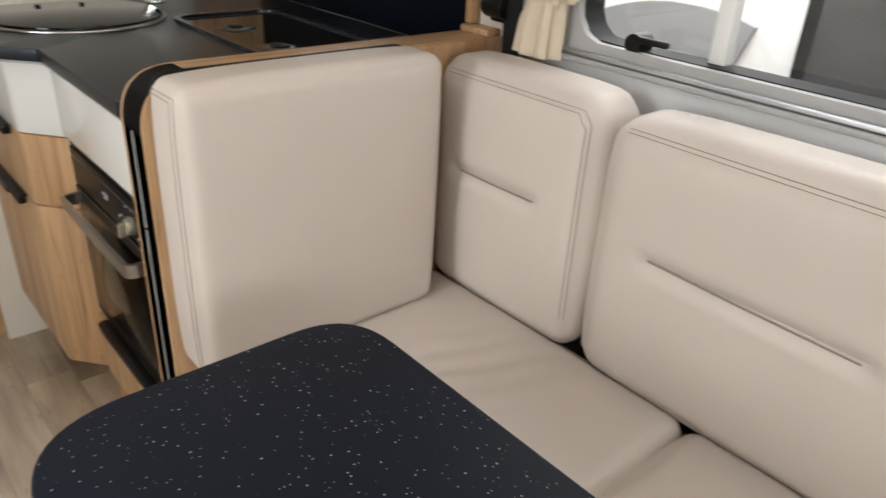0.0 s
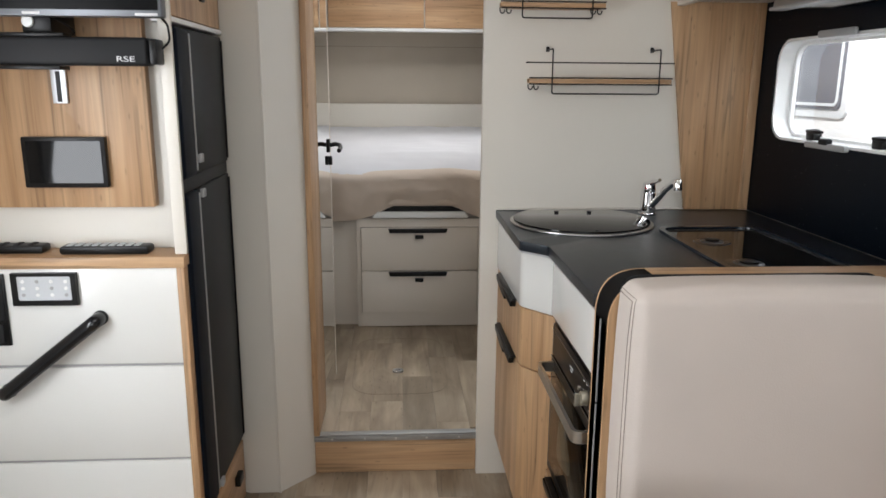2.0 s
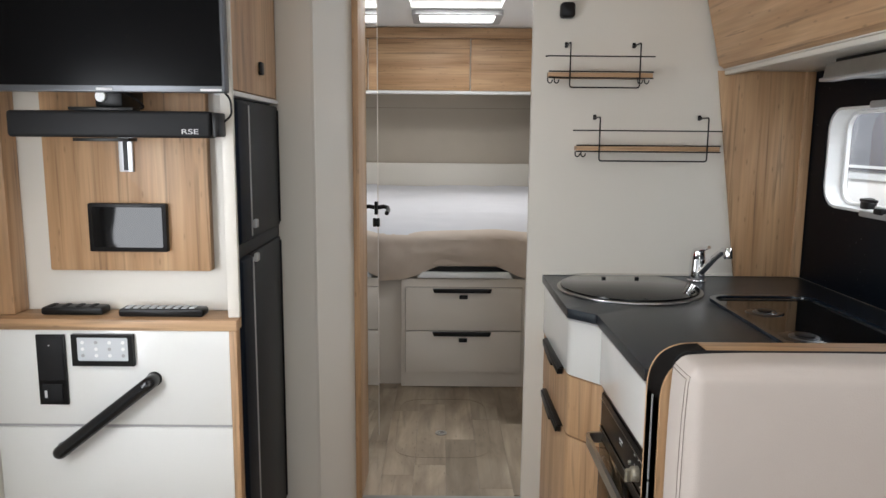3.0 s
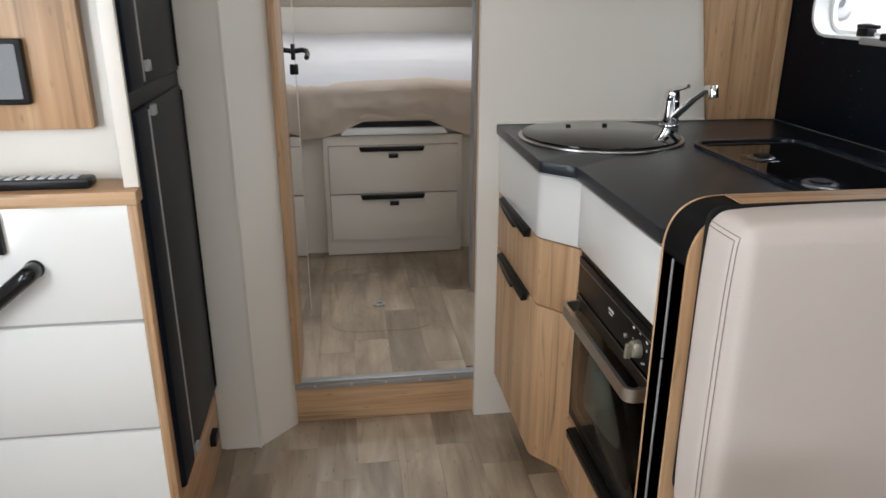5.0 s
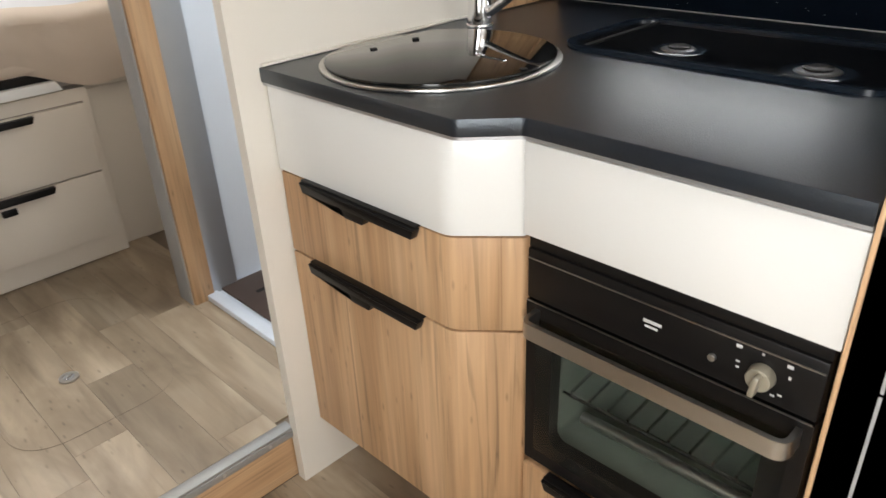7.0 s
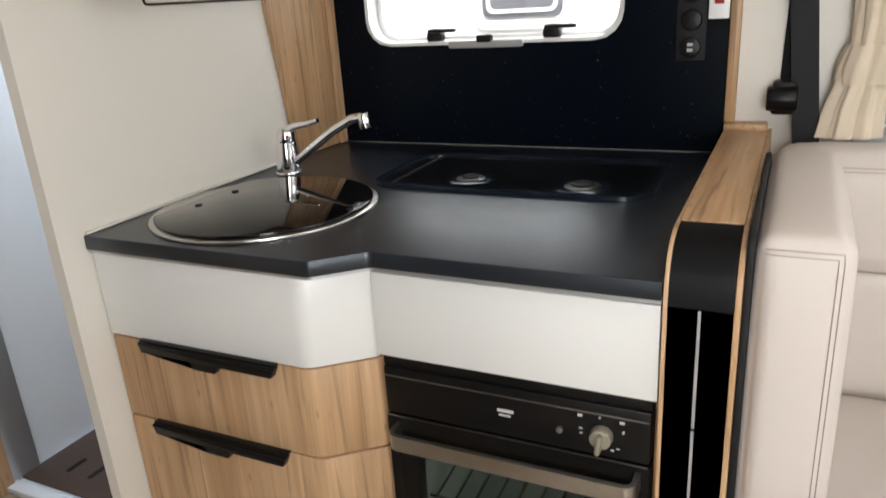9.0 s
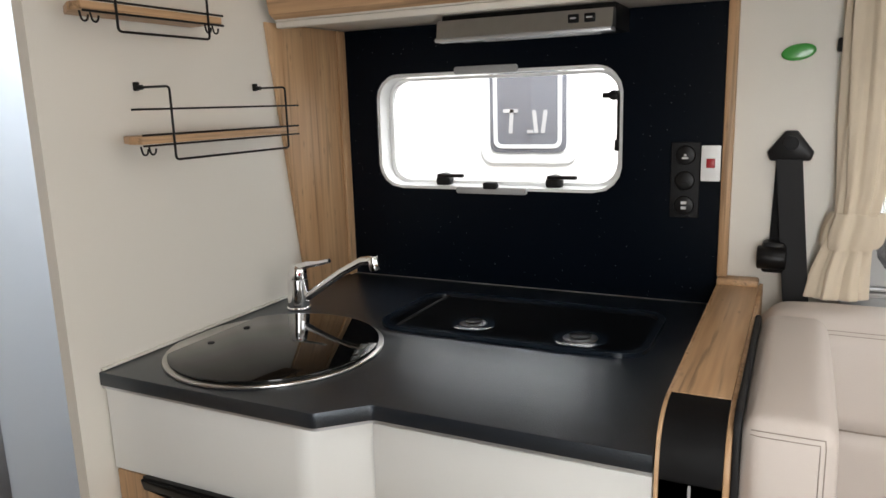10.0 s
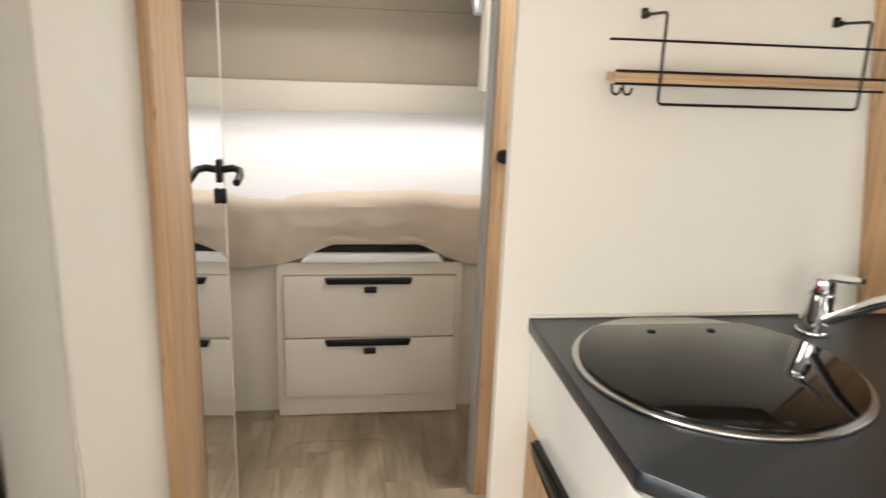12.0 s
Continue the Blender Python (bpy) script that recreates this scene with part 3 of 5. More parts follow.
part("sill", box(1.586, 1.612, DW[0] - 0.02, DW[1] + 0.045, 0.900, 0.967, 0.006), M_PANELGREY, win2, "pale grey blind housing")
part("rail", box(1.582, 1.5955, DW[0], DW[1] + 0.02, 0.980, 0.988, 0.002), M_ALU, win2)
part("latch", joined(cyl((1.60, 1.18, 1.018), (1.64, 1.18, 1.018), 0.017, n=16), place_box(pose(1.605, 1.150, 1.026), 0.012, 0.075, 0.012, 0.004)), M_BLACK, win2)

# windscreen behind the view, and an added bedroom window out of view beside it
ws = thing("windscreen", (0.5, -1.77, 0.95), "wide front windscreen letting daylight in", "windscreen", kind="structure")
part("glass", box(-0.4, 1.4, -1.786, -1.78, 0.95, 1.75), M_PANE, ws).visible_shadow = False
part("centre_bar", box(0.485, 0.515, -1.785, -1.75, 0.95, 1.75, 0.004), M_GREYTRIM, ws)
win3 = thing("window_3", (1.64, 4.5, 1.2), "unseen added bedroom window with a fill lamp", "window", kind="structure")
part("window_frame", ring_plate((BW[0] - 0.02, BW[1] + 0.02, BW[2] - 0.02, BW[3] + 0.02), 0.05, (BW[0] + 0.01, BW[1] - 0.01, BW[2] + 0.01, BW[3] - 0.01), 0.04, 1.598, 1.612), M_WHITE, win3)
part("pane", rounded_plate((BW[0], BW[1], BW[2], BW[3]), 0.03, 1.666, 1.67), M_PANE, win3).visible_shadow = False

# ---- kitchen ----
WT = 0.92
wt_out = rounded([(0.797, 2.531), (0.797, 2.074), (0.859, 2.008), (0.860, 1.592), (1.601, 1.592), (1.601, 2.531)], [0, 0.022, 0.022, 0, 0, 0], 8)
wt = thing("worktop", (1.2, 2.06, 0.894), "matt black worktop with a stepped front edge", "worktop")
part("slab", prism(wt_out, 0.8945, WT, 0.002), M_COUNTER, wt)
part("edge_strip", prism([(x + 0.003, y) for x, y in wt_out if x < 0.87] + [(0.885, 1.5925), (0.885, 2.53)], 0.8895, 0.8942), M_ALU, wt, "slim pale strip under the front edge")
solo("worktop_seal", box(0.80, 1.40, 2.524, 2.5315, WT + 0.0005, WT + 0.006, 0.002), M_CREAM, "cream sealing bead along the worktop", "trim", kind="structure")

splash = thing("splashback", (1.606, 2.05, WT), "glossy black splashback with tiny pale flecks", "splashback", kind="structure")
part("panel", ring_plate((1.592, 2.528, WT + 0.0015, 1.551), 0, (KW[0] - 0.003, KW[1] + 0.003, KW[2] - 0.003, KW[3] + 0.003), 0.063, 1.602, 1.611), M_SPLASH, splash)
part("edge_trim", box(1.585, 1.612, 1.572, 1.592, 0.987, 1.551, 0.003), M_OAK_Z, splash, "light oak edge strip")

# oak wedge in the corner of the partition wall
wedge = prism([(1.398, WT + 0.001), (1.601, WT + 0.001), (1.601, 1.552), (1.309, 1.552)], 2.519, 2.531, 0.003, axis="y")
solo("corner_panel", wedge, M_OAK_Z, "tapered light oak corner panel", "panel", kind="structure")
solo("corner_strip", box(1.570, 1.601, 2.508, 2.5185, WT + 0.001, 1.5515, 0.004), M_OAK_Z, "light oak corner strip beside the splashback", "trim", kind="structure")

# sink with a black glass lid
cx, cy, cr = 1.014, 2.314, 0.203


def lid_outline(r, cut):
    pts = []
    for k in range(72):
        a = 2 * math.pi * k / 72
        x, y = cx + r * math.cos(a), cy + r * math.sin(a)
        pts.append((x, min(y, cut)))
    return pts


sink = thing("sink", (cx, cy, WT), "round sink under a black glass lid with a steel rim", "sink")
part("rim", prism(lid_outline(cr, cy + 0.196), WT + 0.0005, WT + 0.006, 0.002), M_STEEL, sink, "brushed steel rim")
part("glass_lid", prism(lid_outline(cr - 0.009, cy + 0.150), WT + 0.0065, WT + 0.012, 0.0015), M_GLASSBLK, sink, "black glass lid")
for hx, hy in ((cx - 0.046, cy + 0.118), (cx + 0.054, cy + 0.118), (cx - 0.002, cy - 0.180)):
    part("hinge" if hy > cy else "bumper", cyl((hx, hy, WT + 0.0115), (hx, hy, WT + 0.0127), 0.0065, n=16, bevel=0.001), M_BLACKSOFT, sink)

tap = thing("tap", (1.252, 2.441, WT), "chrome single-lever tap with a long spout", "tap")
part("base", cyl((1.252, 2.441, WT), (1.252, 2.441, WT + 0.008), 0.027, n=24, bevel=0.002), M_CHROME, tap)
part("body", cyl((1.252, 2.441, WT + 0.008), (1.252, 2.440, WT + 0.07), 0.0245, 0.0225, n=24), M_CHROME, tap)
part("cap", cyl((1.252, 2.440, WT + 0.072), (1.251, 2.434, WT + 0.1), 0.0225, 0.017, n=24, bevel=0.005), M_CHROME, tap)
part("lever", tube([(1.252, 2.436, WT + 0.093), (1.252, 2.41, WT + 0.105), (1.252, 2.38, WT + 0.110), (1.251, 2.35, WT + 0.118)], 0.006, 10, radii=[0.011, 0.008, 0.006, 0.005]), M_CHROME, tap)
part("spout", tube([(1.254, 2.430, WT + 0.022), (1.257, 2.385, WT + 0.052), (1.260, 2.325, WT + 0.093), (1.263, 2.275, WT + 0.120), (1.264, 2.25, WT + 0.124)], 0.0095, 12), M_CHROME, tap)
part("nozzle", cyl((1.264, 2.248, WT + 0.132), (1.265, 2.243, WT + 0.102), 0.012, n=18, bevel=0.002), M_CHROME, tap)
part("marker", cyl((1.2365, 2.4235, WT + 0.085), (1.2355, 2.421, WT + 0.085), 0.003, n=10), M_RED, tap)

# hob sunk in the worktop under a dark glass lid
hx0, hx1, hy0, hy1 = 1.192, 1.475, 1.668, 2.212
hob = thing("hob", ((hx0 + hx1) / 2, (hy0 + hy1) / 2, WT), "black glass-covered two-burner gas hob", "hob")
part("frame", ring_plate((hx0, hx1, hy0, hy1), 0.055, (hx0 + 0.014, hx1 - 0.014, hy0 + 0.014, hy1 - 0.014), 0.045, WT + 0.0005, WT + 0.009, axis="z"), M_ENAMEL, hob)
part("tray", prism(rounded([(hx0 + 0.012, hy0 + 0.012), (hx1 - 0.012, hy0 + 0.012), (hx1 - 0.012, hy1 - 0.012), (hx0 + 0.012, hy1 - 0.012)], 0.045), WT + 0.0008, WT + 0.005), M_GLASSBLK, hob)
for bx, by, br in ((1.275, 2.022, 0.036), (1.262, 1.797, 0.042)):
    part("burner_well", cyl((bx, by, WT + 0.005), (bx, by, WT + 0.0062), br * 1.25, br * 1.15, n=32), M_ENAMEL, hob)
    bn = part("burner", cyl((bx, by, WT + 0.006), (bx, by, WT + 0.0085), br * 0.8, br * 0.7, n=28, bevel=0.001), M_DARKSTEEL, hob, "dark steel burner ring")
    part("burner_cap", cyl((bx, by, WT + 0.0085), (bx, by, WT + 0.0125), br * 0.5, n=28, bevel=0.002), M_BLACK, bn, "black burner cap")
part("lid_edge", box(hx0 + 0.02, hx1 - 0.02, hy1 - 0.052, hy1 - 0.046, WT + 0.0055, WT + 0.007), M_BLACKSOFT, hob)


# cabinets below
def front_outline(off, x_in):
    """Left cabinet front, with its rounded and canted corner, off metres proud."""
    return rounded([(0.808 - off, 2.528), (0.812 - off, 2.108), (0.884 - off, 2.022), (x_in, 2.022), (x_in, 2.528)], [0, 0.045, 0.012, 0, 0], 8)


cab = thing("sink_cabinet", (1.0, 2.3, 0.0), "curved kitchen cabinet, cream above light oak fronts", "cabinet")
part("body", box(0.92, 1.598, 2.03, 2.525, 0.1, 0.80, 0.002), M_OAK_Z, cab)
part("plinth", box(0.93, 1.58, 2.03, 2.52, 0.0, 0.1), M_OAK_X, cab)
part("fascia", prism(front_outline(0.003, 0.919), 0.735, 0.8892, 0.0015), M_GLOSS, cab, "cream-white gloss fascia")
dr = part("drawer_front", prism(front_outline(0.0, 0.919), 0.570, 0.731, 0.0015), M_OAK_Z, cab, "light oak drawer front")
dd = part("door", prism(front_outline(0.0, 0.919), 0.15, 0.566, 0.0015), M_OAK_Z, cab, "light oak cupboard door")


def edge_pull(y0, y1, z, x, parent, tab=True):
    """A black profile over a front's upper edge, with a lip."""
    ym = (y0 + y1) / 2
    low = [(y0 + 0.008, z - 0.018)]
    if tab:
        low += [(ym - 0.030, z - 0.018), (ym - 0.022, z - 0.031), (ym + 0.022, z - 0.031), (ym + 0.030, z - 0.018)]
    pts = [(y0, z)] + low + [(y1 - 0.008, z - 0.018), (y1, z)]
    ob = part("handle", prism(rounded(pts, 0.002, 3), x - 0.017, x - 0.0015, 0.002, axis="x"), M_BLACK, parent, "black edge handle")
    part("top_edge", box(x - 0.012, x + 0.006, y0 + 0.002, y1 - 0.002, z + 0.0005, z + 0.004, 0.001), M_BLACK, parent)
    return ob


edge_pull(2.162, 2.455, 0.7325, 0.809, dr)
edge_pull(2.165, 2.463, 0.5672, 0.809, dd)

ovc = thing("oven_cabinet", (1.2, 1.8, 0.0), "kitchen cabinet around the oven, white fascia and oak drawer", "cabinet")
part("side_panel", box(0.892, 1.598, 2.0170, 2.0205, 0.0, 0.884, 0.001), M_OAK_Z, ovc)
part("side_panel", box(0.90, 1.598, 1.5905, 1.599, 0.0, 0.884, 0.001), M_OAK_Z, ovc)
part("fascia", box(0.874, 0.890, 1.5935, 2.019, 0.743, 0.882, 0.002), M_GLOSS, ovc, "cream-white gloss fascia")
lowd = part("drawer_front", box(0.874, 0.892, 1.602, 2.014, 0.15, 0.314, 0.002), M_OAK_Z, ovc, "light oak drawer front")
edge_pull(1.61, 1.965, 0.316, 0.874, lowd, False)
part("back", box(1.57, 1.59, 1.6, 2.0, 0.15, 0.74), M_OAK_Z, ovc)
part("plinth", box(0.93, 1.58, 1.6, 2.0, 0.0, 0.148), M_OAK_Y, ovc)

OVEN = Vector((1.1, 1.8, 0.34))
ov = thing("oven", OVEN, "black built-in gas oven with steel handle and glass door", "oven")
oy0, oy1, oz0, oz1 = 1.600, 2.016, 0.338, 0.742
part("housing", ring_plate((oy0 + 0.002, oy1 - 0.002, oz0, oz1 - 0.002), 0, (oy0 + 0.03, oy1 - 0.03, oz0 + 0.03, 0.64), 0.01, 0.892, 1.30), M_BLACK, ov)
part("control_panel", box(0.862, 0.890, oy0 + 0.001, oy1 - 0.001, 0.655, 0.738, 0.003), M_BLACK, ov, "black control panel")
part("trim_line", box(0.8605, 0.8625, oy0 + 0.003, oy1 - 0.003, 0.722, 0.7235), M_STEEL, ov)
part("trim_line", box(0.8585, 0.8605, oy0 + 0.003, oy1 - 0.003, 0.6515, 0.6530), M_STEEL, ov)
od = part("door", ring_plate((oy0 + 0.001, oy1 - 0.001, oz0 + 0.004, 0.650), 0, (oy0 + 0.05, oy1 - 0.05, oz0 + 0.055, 0.60), 0.02, 0.861, 0.889), M_BLACK, ov, "black oven door")
part("door_glass", box(0.8585, 0.8605, oy0 + 0.02, oy1 - 0.02, oz0 + 0.03, 0.625, 0.001), M_OVENGLASS, od, "smoked glass").visible_shadow = False
hp = bent([(0.862, oy1 - 0.022, 0.628), (0.824, oy1 - 0.022, 0.628), (0.824, oy0 + 0.016, 0.628), (0.862, oy0 + 0.016, 0.628)], 0.038, 8)
hb = bmesh.new()
rows = []
for i, p in enumerate(hp):
    a, b = hp[max(i - 1, 0)], hp[min(i + 1, len(hp) - 1)]
    d = (b - a).normalized()
    nrm = d.cross(Vector((0, 0, 1)))
    rows.append([hb.verts.new(p + nrm * s + Vector((0, 0, w))) for s, w in ((-0.004, -0.013), (-0.004, 0.013), (0.004, 0.013), (0.004, -0.013))])
for u, v in zip(rows, rows[1:]):
    for k in range(4):
        hb.faces.new((u[k], u[(k + 1) % 4], v[(k + 1) % 4], v[k]))
hb.faces.new(rows[0]), hb.faces.new(rows[-1])
bmesh.ops.recalc_face_normals(hb, faces=hb.faces)
part("handle", hb, M_STEEL, od, "brushed steel bar handle")
part("cavity", ring_plate((oy0 + 0.031, oy1 - 0.031, oz0 + 0.031, 0.639), 0.01, (oy0 + 0.04, oy1 - 0.04, oz0 + 0.04, 0.63), 0.01, 0.895, 1.295), M_OVENIN, ov)
part("cavity_back", box(1.28, 1.29, oy0 + 0.04, oy1 - 0.04, oz0 + 0.04, 0.63), M_OVENIN, ov)
rack = bmesh.new()
for i in range(10):
    yy = oy0 + 0.06 + i * (oy1 - oy0 - 0.12) / 9
    tube([(0.91, yy, 0.475), (1.25, yy, 0.475)], 0.0026, 6, rack)
for xx in (0.908, 1.08, 1.252):
    tube([(xx, oy0 + 0.045, 0.4705), (xx, oy1 - 0.045, 0.4705)], 0.003, 6, rack)
part("rack", rack, M_CHROME, ov, "chrome wire rack")
part("foil", cushion(1.20, 1.26, oy0 + 0.09, oy1 - 0.09, 0.455, 0.505, 0.012, 0.006, rough=0.006), M_CHROME, ov, "crinkled heat deflector")
part("top_cover", box(0.866, 0.892, oy0 + 0.001, oy1 - 0.001, 0.7385, 0.757, 0.001), M_BLACK, ov)
part("burner_tube", tube([(0.95, oy0 + 0.06, 0.40), (0.95, oy1 - 0.06, 0.40)], 0.009, 10), M_STEEL, ov)
kn = part("knob", joined(cyl((0.862, 1.667, 0.690), (0.846, 1.667, 0.690), 0.0165, 0.015, n=28, bevel=0.002), place_box(pose(0.841, 1.667, 0.687, 8), 0.014, 0.008, 0.030, 0.003)), M_BEIGEKNOB, ov, "champagne control knob")
bar_text(ov, "marking", [(1.798, 1.824, 0.696, 0.7005), (1.803, 1.821, 0.689, 0.692)], 0.8622, "x", M_PRINT)
bar_text(ov, "marking", [(1.695, 1.702, 0.714, 0.718), (1.669, 1.672, 0.716, 0.719), (1.636, 1.643, 0.713, 0.717), (1.695, 1.700, 0.694, 0.696), (1.695, 1.699, 0.686, 0.688), (1.642, 1.647, 0.671, 0.673), (1.65, 1.655, 0.667, 0.669), (1.636, 1.639, 0.698, 0.702)], 0.8622, "x", M_PRINT)
part("igniter", cyl((0.864, 1.728, 0.686), (0.857, 1.728, 0.686), 0.005, n=12, bevel=0.001), M_STEEL, ov)

# the oven stands back under the fascia
ov.location = OVEN + Vector((0.018, 0.0, -0.017))

# divider between kitchen and bench, black front turning over into an oak top
div = thing("divider", (1.2, 1.55, 0.0), "oak divider with a rounded black front edge", "divider")
DT = 0.972
dv_out = rounded([(0.863, 0.0), (0.863, DT), (1.611, DT), (1.611, 0.0)], [0, 0.085, 0, 0], 12)
inner = rounded([(0.8655, 0.001), (0.8655, DT - 0.0025), (1.610, DT - 0.0025), (1.610, 0.001)], [0, 0.083, 0, 0], 12)
part("core", prism(inner, 1.509, 1.584, axis="y"), M_OAK_X, div)
part("side_panel", prism(dv_out, 1.501, 1.508, 0.001, axis="y"), M_OAK_Z, div, "light oak side panel")
part("side_panel", prism(dv_out, 1.585, 1.5905, 0.001, axis="y"), M_OAK_Z, div, "light oak edge")
band = bmesh.new()
bp = [(0.8640, 0.002)] + [p for p in rounded([(0.8640, 0.0), (0.8640, DT - 0.0005), (1.4, DT - 0.0005), (1.4, 0.0)], [0, 0.084, 0, 0], 12)[1:14]] + [(0.952, DT - 0.0005)]
prev = None
for px, pz in bp:
    curv = [band.verts.new((px, 1.5085, pz)), band.verts.new((px, 1.5845, pz))]
    if prev:
        band.faces.new((prev[0], prev[1], curv[1], curv[0]))
    prev = curv
bmesh.ops.solidify(band, geom=band.faces[:], thickness=0.0012)
part("edge_band", band, M_EDGE, div, "black rounded front edge")
part("top_board", box(0.9525, 1.57, 1.5083, 1.5848, DT - 0.0015, DT + 0.0015, 0.0008), M_OAK_X, div, "light oak top")
for z0, z1 in ((0.7215, 0.886), (0.40, 0.7165)):
    part("light_strip", box(0.8618, 0.864, 1.545, 1.5485, z0, z1), M_GREYTRIM, div, "slim pale light strip")
part("end_block", box(1.571, 1.6115, 1.509, 1.5905, DT - 0.0015, DT + 0.014, 0.004), M_OAK_X, div)


# wire spice racks on the partition wall
def wire_rack(x0, x1, z0, width_over, hooks):
    """A wire rack: two hooks on the wall, a wooden shelf, a rail; x0, x1 its uprights, z0 its foot."""
    r = thing("spice_rack", ((x0 + x1) / 2, 2.53, z0), "black wire wall rack with a thin wooden shelf", "wall rack", "spice racks")
    yf, yb = 2.446, 2.531
    zt = z0 + 0.128
    loop = [(x0, yb - 0.006, zt), (x0, yf, zt), (x0, yf, z0), (x1, yf, z0), (x1, yf, zt), (x1, yb - 0.006, zt)]
    part("wire_frame", tube(bent(loop, 0.008), 0.0022, 8), M_BLACK, r)
    for xx in (x0, x1):
        part("wall_hook", joined(place_box(pose(xx, 2.5265, zt + 0.002), 0.009, 0.009, 0.016, 0.002), cyl((xx, 2.5215, zt), (xx, 2.512, zt), 0.0045, n=12)), M_BLACK, r)
    a, b = x0 - width_over, x1 + (0.04 if width_over < 0.08 else width_over)
    out = rounded([(a, yf + 0.004), (b, yf + 0.004), (b, yb - 0.002), (a + 0.03, yb - 0.002), (a, yf + 0.035)], 0.003, 3)
    part("shelf_board", prism(out, z0 + 0.030, z0 + 0.043, 0.001), M_OAK_X, r, "thin light oak shelf")
    for zz in (z0 + 0.0275, z0 + 0.0455):
        part("shelf_wire", tube([(a, yf + 0.001, zz), (b, yf + 0.001, zz)], 0.002, 6), M_BLACK, r)
    part("rail", tube([(a - 0.008, yf + 0.012, z0 + 0.089), (a, yf, z0 + 0.089), (b + 0.003, yf, z0 + 0.089)], 0.002, 6), M_BLACK, r)
    for hx in hooks:
        pts = [(hx, yf + 0.006, z0 + 0.027)] + [(hx + 0.0065 * (1 - math.cos(t)), yf + 0.004, z0 + 0.019 - 0.007 * math.sin(t)) for t in (math.pi * k / 6 for k in range(7))] + [(hx + 0.0135, yf + 0.004, z0 + 0.022)]
        part("cup_hook", tube(pts, 0.0018, 6), M_BLACK, r)


wire_rack(0.942, 1.262, 1.281, 0.068, (0.872, 0.889))
wire_rack(0.848, 1.052, 1.494, 0.062, (0.784, 0.803, 1.048, 1.067))
solo("wall_lamp", rounded_plate((0.825, 0.868, 1.70, 1.745), 0.012, 2.500, 2.531, axis="y", bevel=0.005), M_BLACK, "small black wall switch box on the partition", "wall lamp")

# overhead locker, its light strip, extractor hood
locker = thing("overhead_locker", (1.45, 1.6, 1.58), "light oak overhead locker with a cream underside", "locker")
part("front", prism([(1.304, 1.566), (1.320, 1.556), (1.320, CEIL), (1.25, CEIL), (1.257, 1.76)], -0.3, 2.507, axis="y"), M_OAK_Y, locker, "light oak locker front")
part("bottom", box(1.3205, 1.6115, -0.3, 2.507, 1.552, 1.57, 0.002), M_CREAM, locker, "cream underside")
part("lip", box(1.3205, 1.345, -0.3, 2.505, 1.538, 1.5515, 0.003), M_CREAM, locker)
hood = thing("extractor_hood", (1.5, 1.93, 1.5), "slim steel extractor hood with two black switches", "extractor hood")
part("housing", box(1.475, 1.601, 1.790, 2.172, 1.502, 1.5515, 0.002), M_BLACK, hood)
part("front_panel", prism([(1.446, 1.503), (1.474, 1.503), (1.474, 1.539), (1.452, 1.539)], 1.790, 2.172, axis="y"), M_STEEL, hood, "brushed steel front")
part("lip", box(1.436, 1.475, 1.790, 2.172, 1.494, 1.5025, 0.002), M_ALU, hood)
part("lamp", box(1.49, 1.56, 1.84, 2.10, 1.4985, 1.5015), M_WHITE, hood)
for sy in (1.835, 1.868):
    sw = part("switch", box(1.4445, 1.4505, sy - 0.011, sy + 0.011, 1.514, 1.531, 0.002), M_BLACK, hood)
    part("marking", box(1.4438, 1.4452, sy - 0.006, sy + 0.006, 1.5215, 1.5245), M_PRINT, sw)

# sockets and switch on the splashback
sock = thing("socket_strip", (1.6, 1.64, 1.10), "black three-gang socket strip on the splashback", "socket")
part("plate", box(1.5945, 1.6015, 1.635, 1.695, 1.109, 1.270, 0.003), M_BLACKSOFT, sock)
for k, zz in enumerate((1.243, 1.189, 1.136)):
    part("insert", cyl((1.5945, 1.665, zz), (1.589, 1.665, zz), 0.021, 0.0195, n=26, bevel=0.0015), M_BLACK, sock)
    part("pin", joined(cyl((1.5895, 1.665, zz), (1.588, 1.665, zz), 0.0028, n=10), box(1.5875, 1.5895, 1.6585, 1.6715, zz - 0.008, zz - 0.004)) if k != 2 else joined(box(1.587, 1.5895, 1.6595, 1.6705, zz + 0.003, zz + 0.009), box(1.587, 1.5895, 1.6595, 1.6705, zz - 0.008, zz - 0.002)), M_PRINT if k != 1 else M_BLACKSOFT, sock)
gs = thing("gas_switch", (1.6, 1.59, 1.18), "white switch plate with a red rocker", "switch")
part("plate", box(1.578, 1.5845, 1.5935, 1.632, 1.190, 1.264, 0.002), M_WHITE, gs)
part("spacer", box(1.585, 1.6015, 1.6, 1.628, 1.195, 1.258), M_WHITE, gs)
part("rocker", box(1.574, 1.5785, 1.604, 1.621, 1.218, 1.237, 0.001), M_RED, gs, "red rocker")

# ---- dinette ----
bench = thing("bench_base", (1.2, 0.7, 0.0), "cream bench box under the seat cushions", "bench")
part("box", box(0.93, 1.6, -0.4, 1.506, 0.0, 0.405, 0.004), M_CREAM, bench)
part("back_board", box(1.575, 1.6115, -0.4, 1.506, 0.406, 0.88, 0.003), M_CREAM, bench)
SEATZ = 0.487


def cushion_thing(name, bm, label):
    th = thing(name, (sum(v.co.x for v in bm.verts) / len(bm.verts), sum(v.co.y for v in bm.verts) / len(bm.verts), min(v.co.z for v in bm.verts)), label, "cushion", "bench cushions")
    part("cover", bm, M_LEATHER, th)
    return th


